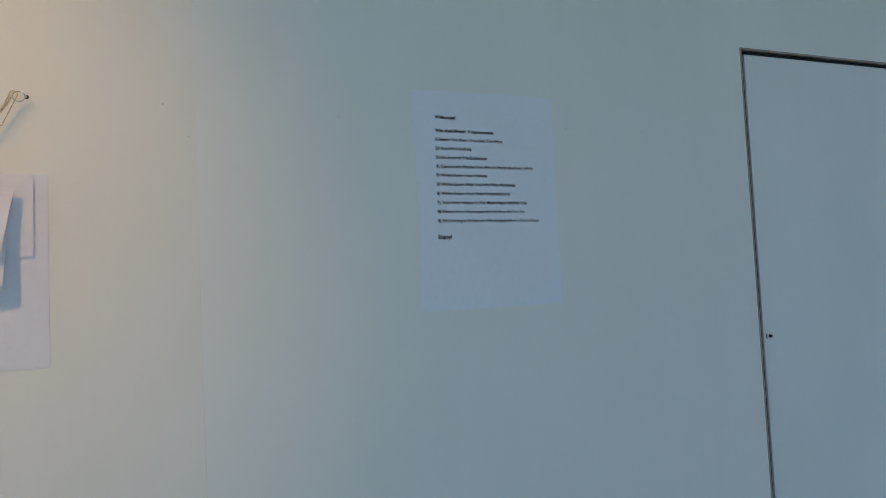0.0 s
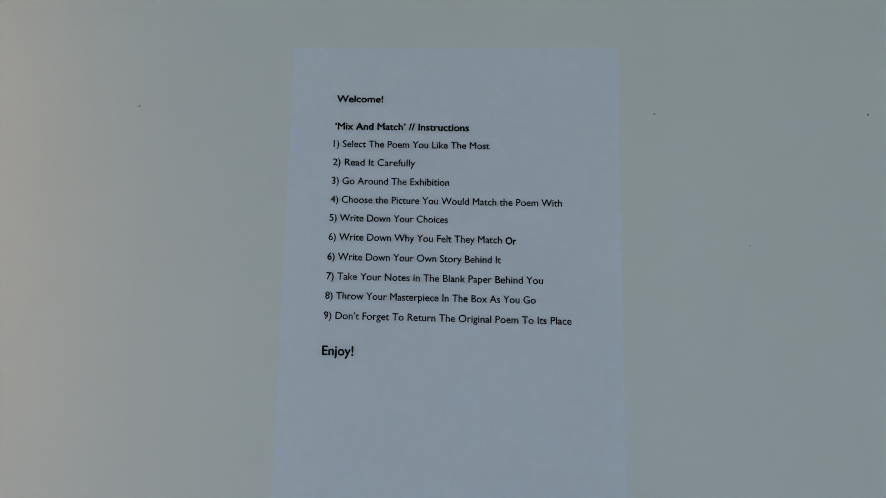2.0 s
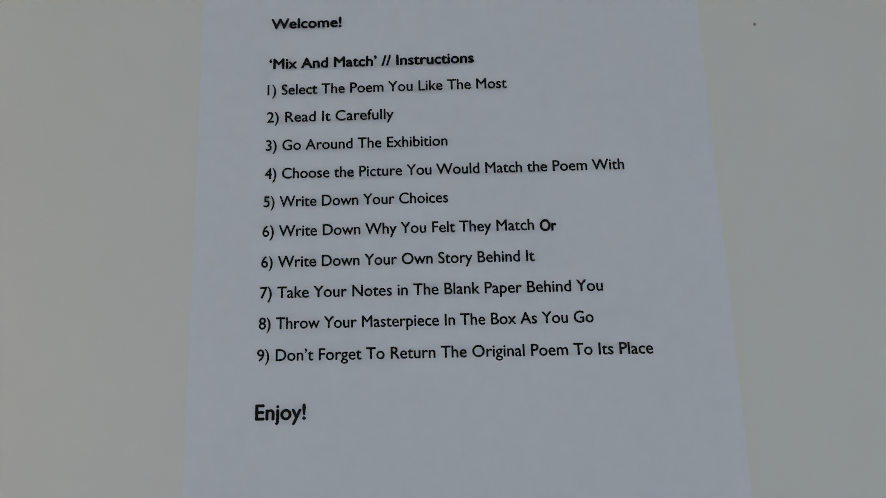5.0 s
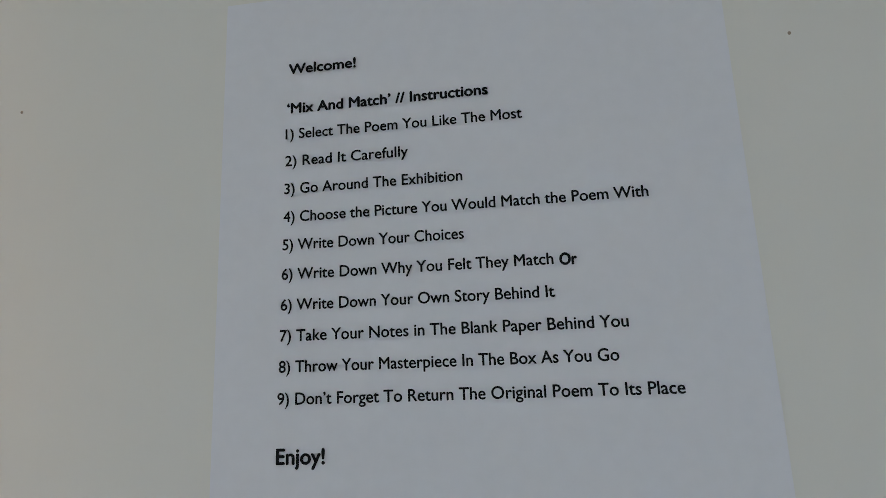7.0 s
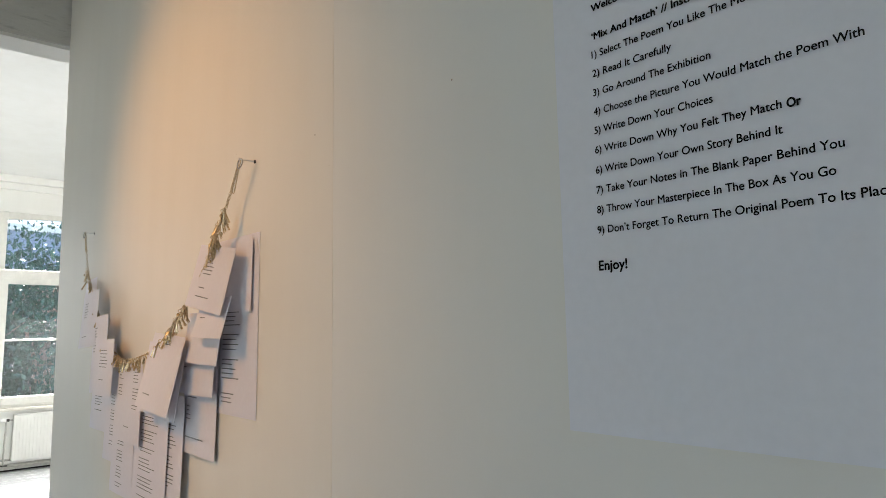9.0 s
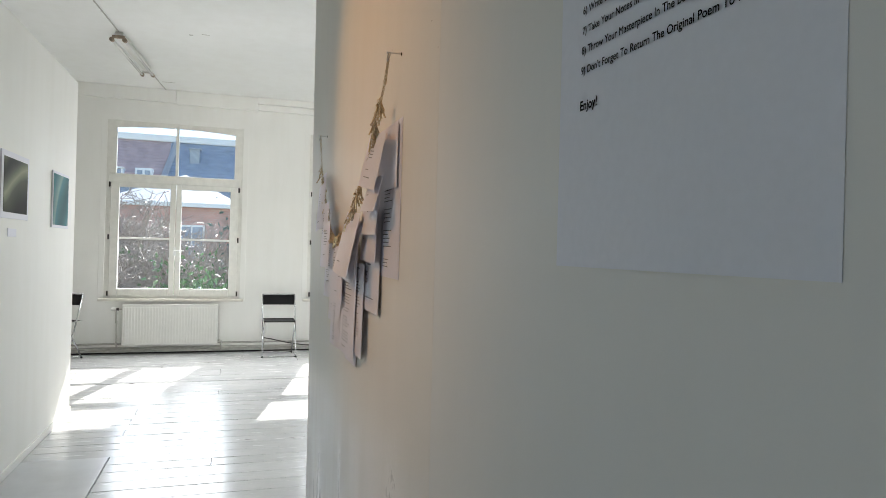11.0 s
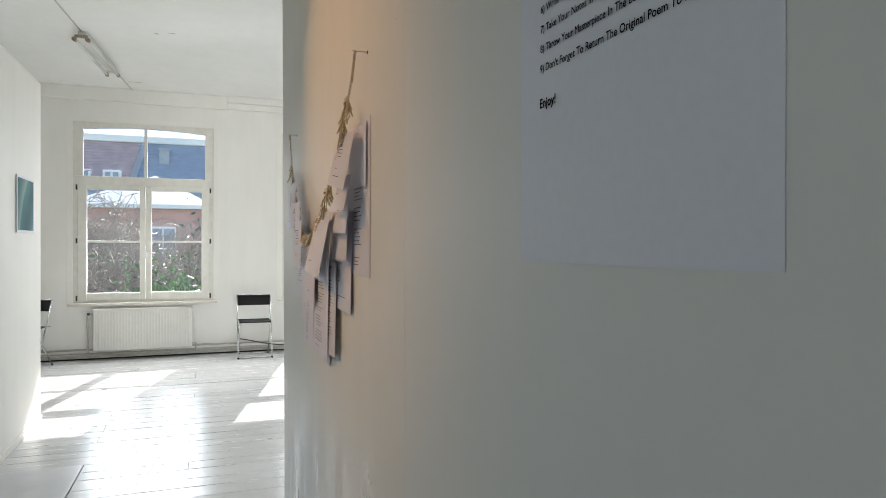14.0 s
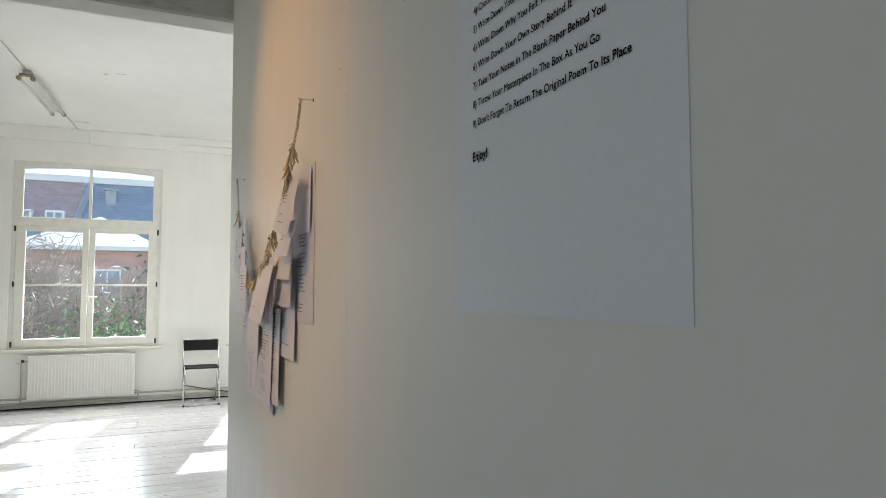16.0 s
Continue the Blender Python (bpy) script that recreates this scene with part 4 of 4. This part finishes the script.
def make_house():
    h = thing("brick_house", "red brick house opposite with tiled roofs and dormers", "house", loc=(-40, 0, -5))
    X = 0.0
    part("wall", boxes((-8, X, -24, 12, 0, 9.6)), M_BRICK, h)
    part("cornice", boxes((X, X + 0.35, -24, 12, 9.35, 9.75), bevel=0.05), M_TRIM, h, "white eaves gutter")
    # roofs: brown tiles, then blue slate, with a pale verge between them
    for name, y0, y1, mat in (("tiled_roof", -24, -4.0, M_TILE_R), ("slate_roof", -3.99, 12, M_TILE_B)):
        bm = bmesh.new()
        n = 14
        for k in range(n):
            xa, xb = 0.45 - 4.0 * k / n, 0.45 - 4.0 * (k + 1) / n
            za, zb = 9.75 + 3.0 * k / n, 9.75 + 3.0 * (k + 1) / n
            box(bm, xb - 0.02, xa, y0, y1, za - 0.1, za + 0.02)
            vs = [bm.verts.new(c) for c in ((xa, y0, za), (xa, y1, za), (xb, y1, zb), (xb, y0, zb))]
            bm.faces.new(vs)
        part(name, bm, mat, h)
    bm = bmesh.new()
    vs = [bm.verts.new(c) for c in ((0.5, -4.3, 9.82), (0.5, -3.95, 9.82), (-3.5, -3.45, 12.86), (-3.5, -3.8, 12.86))]
    bmesh.ops.solidify(bm, geom=[bm.faces.new(vs)], thickness=0.12)
    part("verge", bm, M_ROOFFLAT, h, "pale metal verge strip")
    part("ridge", boxes((-4.2, -3.4, -24, 12, 12.72, 13.15), bevel=0.08), M_TRIM, h, "pale ridge")
    for y in (-5.1, -6.6, -9.6, -13.0):
        d = part("dormer", boxes((-1.6, 0.1, y - 0.45, y + 0.45, 9.9, 10.65), bevel=0.03), M_TRIM, h)
        for s in (-0.2, 0.2):
            part("dormer_pane", boxes((0.1, 0.13, y + s - 0.14, y + s + 0.14, 10.05, 10.52)), M_TILE_B, d)
    chimney = part("chimney", boxes((-2.2, -1.6, -2.8, -2.25, 10.2, 12.1), bevel=0.03), M_RENDER, h, "grey rendered chimney")
    part("chimney_cap", boxes((-2.27, -1.53, -2.87, -2.18, 12.1, 12.2), bevel=0.02), M_RENDER, chimney)
    for y in (-13.0, -10.0, -7.0, -4.0, -1.0, 2.0, 5.0):
        for z in (1.0, 4.6):
            w = part("window", boxes((X - 0.05, X + 0.06, y - 0.7, y + 0.7, z, z + 2.0), bevel=0.02), M_TRIM, h)
            for a, b in ((-0.6, -0.04), (0.04, 0.6)):
                part("pane", boxes((X + 0.06, X + 0.075, y + a, y + b, z + 0.1, z + 1.25)), M_TILE_B, w)
                part("pane", boxes((X + 0.06, X + 0.075, y + a, y + b, z + 1.35, z + 1.9)), M_TILE_B, w)
    # lower annexe with a pale roof in front
    part("annexe_wall", boxes((X, X + 5, -14, 3.0, 0, 8.48)), M_BRICK, h)
    bm = bmesh.new()
    apex = (1.2, -2.8, 10.3)
    eave = [(5.3, -6.4, 8.5), (5.3, 0.15, 8.5), (-0.3, 0.15, 8.5), (-0.3, -6.4, 8.5)]
    rim = [bm.verts.new(c) for c in eave]
    top = bm.verts.new(apex)
    for k in range(4):
        bm.faces.new((rim[k], rim[(k + 1) % 4], top))
    bm.faces.new(rim[::-1])
    part("annexe_roof", bm, M_ROOFFLAT, h, "pale sheet hipped roof")
    bm = bmesh.new()
    for k in range(9):
        xa, za = 4.9 - 0.4 * k, 8.52 + 0.13 * k
        box(bm, xa - 0.42, xa, -14, 3.0, za - 0.16, za)
    part("annexe_slates", bm, M_TILE_B, h, "dark slate roof in courses")
    part("annexe_gutter", boxes((5.2, 5.4, -14, 3.2, 8.28, 8.5), bevel=0.03), M_TRIM, h)
    for y in (-9.0, -5.6, -2.2, 0.9):
        for z in (5.7, 1.4):
            w = part("window", boxes((5.0, 5.06, y - 0.6, y + 0.6, z, z + 1.7), bevel=0.02), M_TRIM, h)
            for a, b in ((-0.5, -0.03), (0.03, 0.5)):
                part("pane", boxes((5.06, 5.075, y + a, y + b, z + 0.1, z + 1.6)), M_TILE_B, w)


make_house()


def grow(bm, p, d, length, r, depth, rng, tips):
    """A limb with its side branches."""
    n = 5
    pts, rad = [p], [r]
    for k in range(n):
        d = (d + Vector((rng.uniform(-1, 1), rng.uniform(-1, 1), rng.uniform(-0.7, 0.9))) * 0.30).normalized()
        p = p + d * length / n
        pts.append(p)
        rad.append(max(0.0095, r * (1 - 0.6 * (k + 1) / n)))
    tube(bm, pts, rad, 5 if depth > 1 else 3)
    if depth == 0:
        tips.append(p)
        return
    for k in range(5):
        i = rng.randint(1, n)
        side = Vector((rng.uniform(-1, 1), rng.uniform(-1, 1), rng.uniform(-0.5, 0.9)))
        grow(bm, pts[i], (d * 0.6 + side).normalized(), length * rng.uniform(0.45, 0.75), rad[i] * 0.65, depth - 1, rng, tips)


def leaves(centres, n, spread, size, rng):
    vs, fs = [], []
    for i in range(n):
        c = rng.choice(centres)
        p = Vector(c) + Vector([rng.gauss(0, s) for s in spread])
        a = Euler([rng.uniform(0, 6.28) for _ in range(3)]).to_matrix()
        s = size * rng.uniform(0.6, 1.3)
        k = len(vs)
        vs += [tuple(p + a @ Vector(q) * s) for q in ((-0.5, 0, 0), (0, -0.28, 0.05), (0.6, 0, 0), (0, 0.28, 0.05))]
        fs.append((k, k + 1, k + 2, k + 3))
    return vs, fs


def make_tree(x, y, seed, height, r, leaf=None, n=0):
    rg = random.Random(seed)
    bare = leaf is None
    t = thing("tree", "bare garden tree with many thin twigs" if bare else "dark evergreen tree with dense small leaves", "tree", "garden trees", loc=(x, y, -5))
    trunk = tube(bmesh.new(), [(0, 0, -0.1), (0.1, 0.05, height * 0.2), (0.05, -0.1, height * 0.42)], [r, r * 0.8, r * 0.6], 8)
    part("trunk", trunk, M_BARK, t, smooth=True)
    bm = bmesh.new()
    tips = []
    for k in range(9 if bare else 16):
        a = rg.uniform(0, 6.28)
        z = height * (0.42 if bare else 0.42 * rg.uniform(0.3, 1.0))
        grow(bm, Vector((0.05, -0.1, z)), Vector((math.cos(a), math.sin(a), rg.uniform(0.3, 1.5))).normalized(), height * (rg.uniform(0.22, 0.34) if bare else rg.uniform(0.08, 0.14)), r * 0.4, 4 if bare else 1, rg, tips)
    part("limbs", bm, M_BARK, t, "thin bare branches" if bare else "")
    if not bare:
        vs, fs = leaves(tips + [(rg.uniform(-0.9, 0.9), rg.uniform(-0.9, 0.9), rg.uniform(0.15, 0.58) * height) for _ in range(80)], n, (0.4, 0.4, 0.45), 0.14, rg)
        me = bpy.data.meshes.new("crown")
        me.from_pydata(vs, [], fs)
        me.materials.append(leaf)
        c = new("crown", me)
        c.parent = t


make_tree(-16.5, -2.9, 11, 8.2, 0.13)
make_tree(-18.0, -1.6, 23, 7.6, 0.12)
make_tree(-17.5, -4.4, 31, 8.4, 0.14)
make_tree(-20.0, -3.2, 37, 8.0, 0.13)
make_tree(-18.6, -2.4, 59, 7.6, 0.11)
make_tree(-19.0, -0.3, 41, 7.2, 0.11)
make_tree(-17.0, 2.9, 5, 15.5, 0.2, M_LEAF2, 14000)
make_tree(-17.8, 1.8, 15, 14.0, 0.18, M_LEAF2, 13000)
make_tree(-19.5, 4.6, 8, 16.5, 0.22, M_LEAF2, 12000)


def make_bush(x, y, seed, w, h):
    rg = random.Random(seed)
    b = thing("ivy_bush", "glossy evergreen ivy bush below the window", "bush", "garden bushes", loc=(x, y, -5))
    bm = bmesh.new()
    tips = []
    for k in range(7):
        grow(bm, Vector((rg.uniform(-w, w) * 0.4, rg.uniform(-w, w) * 0.4, -0.05)), Vector((rg.uniform(-0.4, 0.4), rg.uniform(-0.4, 0.4), 1)).normalized(), h * 0.75, 0.035, 1, rg, tips)
    part("stems", bm, M_BARK, b)
    vs, fs = leaves(tips + [(rg.uniform(-w, w), rg.uniform(-w, w), h * rg.uniform(0.5, 1.0)) for _ in range(90)], 9000, (0.22, 0.22, 0.18), 0.12, rg)
    me = bpy.data.meshes.new("foliage")
    me.from_pydata(vs, [], fs)
    me.materials.append(M_LEAF)
    c = new("foliage", me)
    c.parent = b


make_bush(-14.2, -0.72, 3, 0.5, 5.5)
make_bush(-14.6, 0.35, 4, 0.6, 5.6)
make_bush(-15.0, -1.9, 9, 0.4, 5.0)


# ---------------------------------------------------------------- floors, board by board
floor = structure("floor", boxes((FX, 3.0, -4.2, 4.6, -0.12, -0.022)), M_SUB, "dark sub-floor under the old painted boards", "floor")
rng = random.Random(12)
meshes = {}


def board(x0, w, y0, y1):
    key = (round(w, 3), round(y1 - y0, 2))
    if key not in meshes:
        bm = boxes((0, w - 0.0045, 0, y1 - y0 - 0.003, -0.022, 0.0), bevel=0.003)
        me = bpy.data.meshes.new("floorboard")
        bm.to_mesh(me)
        bm.free()
        me.materials.append(M_FLOOR)
        meshes[key] = me
    ob = new("floorboard", meshes[key])
    ob.location = (x0, y0, rng.uniform(-0.003, 0.0005))
    ob.rotation_euler = (0, rng.uniform(-0.006, 0.006), 0)
    ob.parent = floor


x, k = FX, 0
WID = (0.15, 0.17, 0.16, 0.15, 0.18)
SHEET_FROM = -4.5
while x < 2.99:
    w = min(WID[k % 5], 3.0 - x)
    cuts = [rng.choice((-2.4, -1.75, -0.93)), rng.choice((-0.3, 0.6, 1.4, 2.2)), 4.6]
    lo = -4.2 if (x + w > -1.7) else -3.6
    beside = SHEET_FROM < x + w / 2 < -1.65
    if beside:
        cuts[0] = -0.93
    for a, b in zip(cuts, cuts[1:]):
        board(x, w, a, b)
    if beside:
        sheet_to = x + w
    else:
        board(x, w, lo, cuts[0])
        if x < SHEET_FROM:
            sheet_at = x + w
    x += w
    k += 1
bm = boxes((sheet_at, sheet_to - 0.004, -3.6, -0.936, -0.022, 0.001), bevel=0.002)
part("floor_sheet", bm, M_PLATE, floor, "smooth grey painted floor sheet")
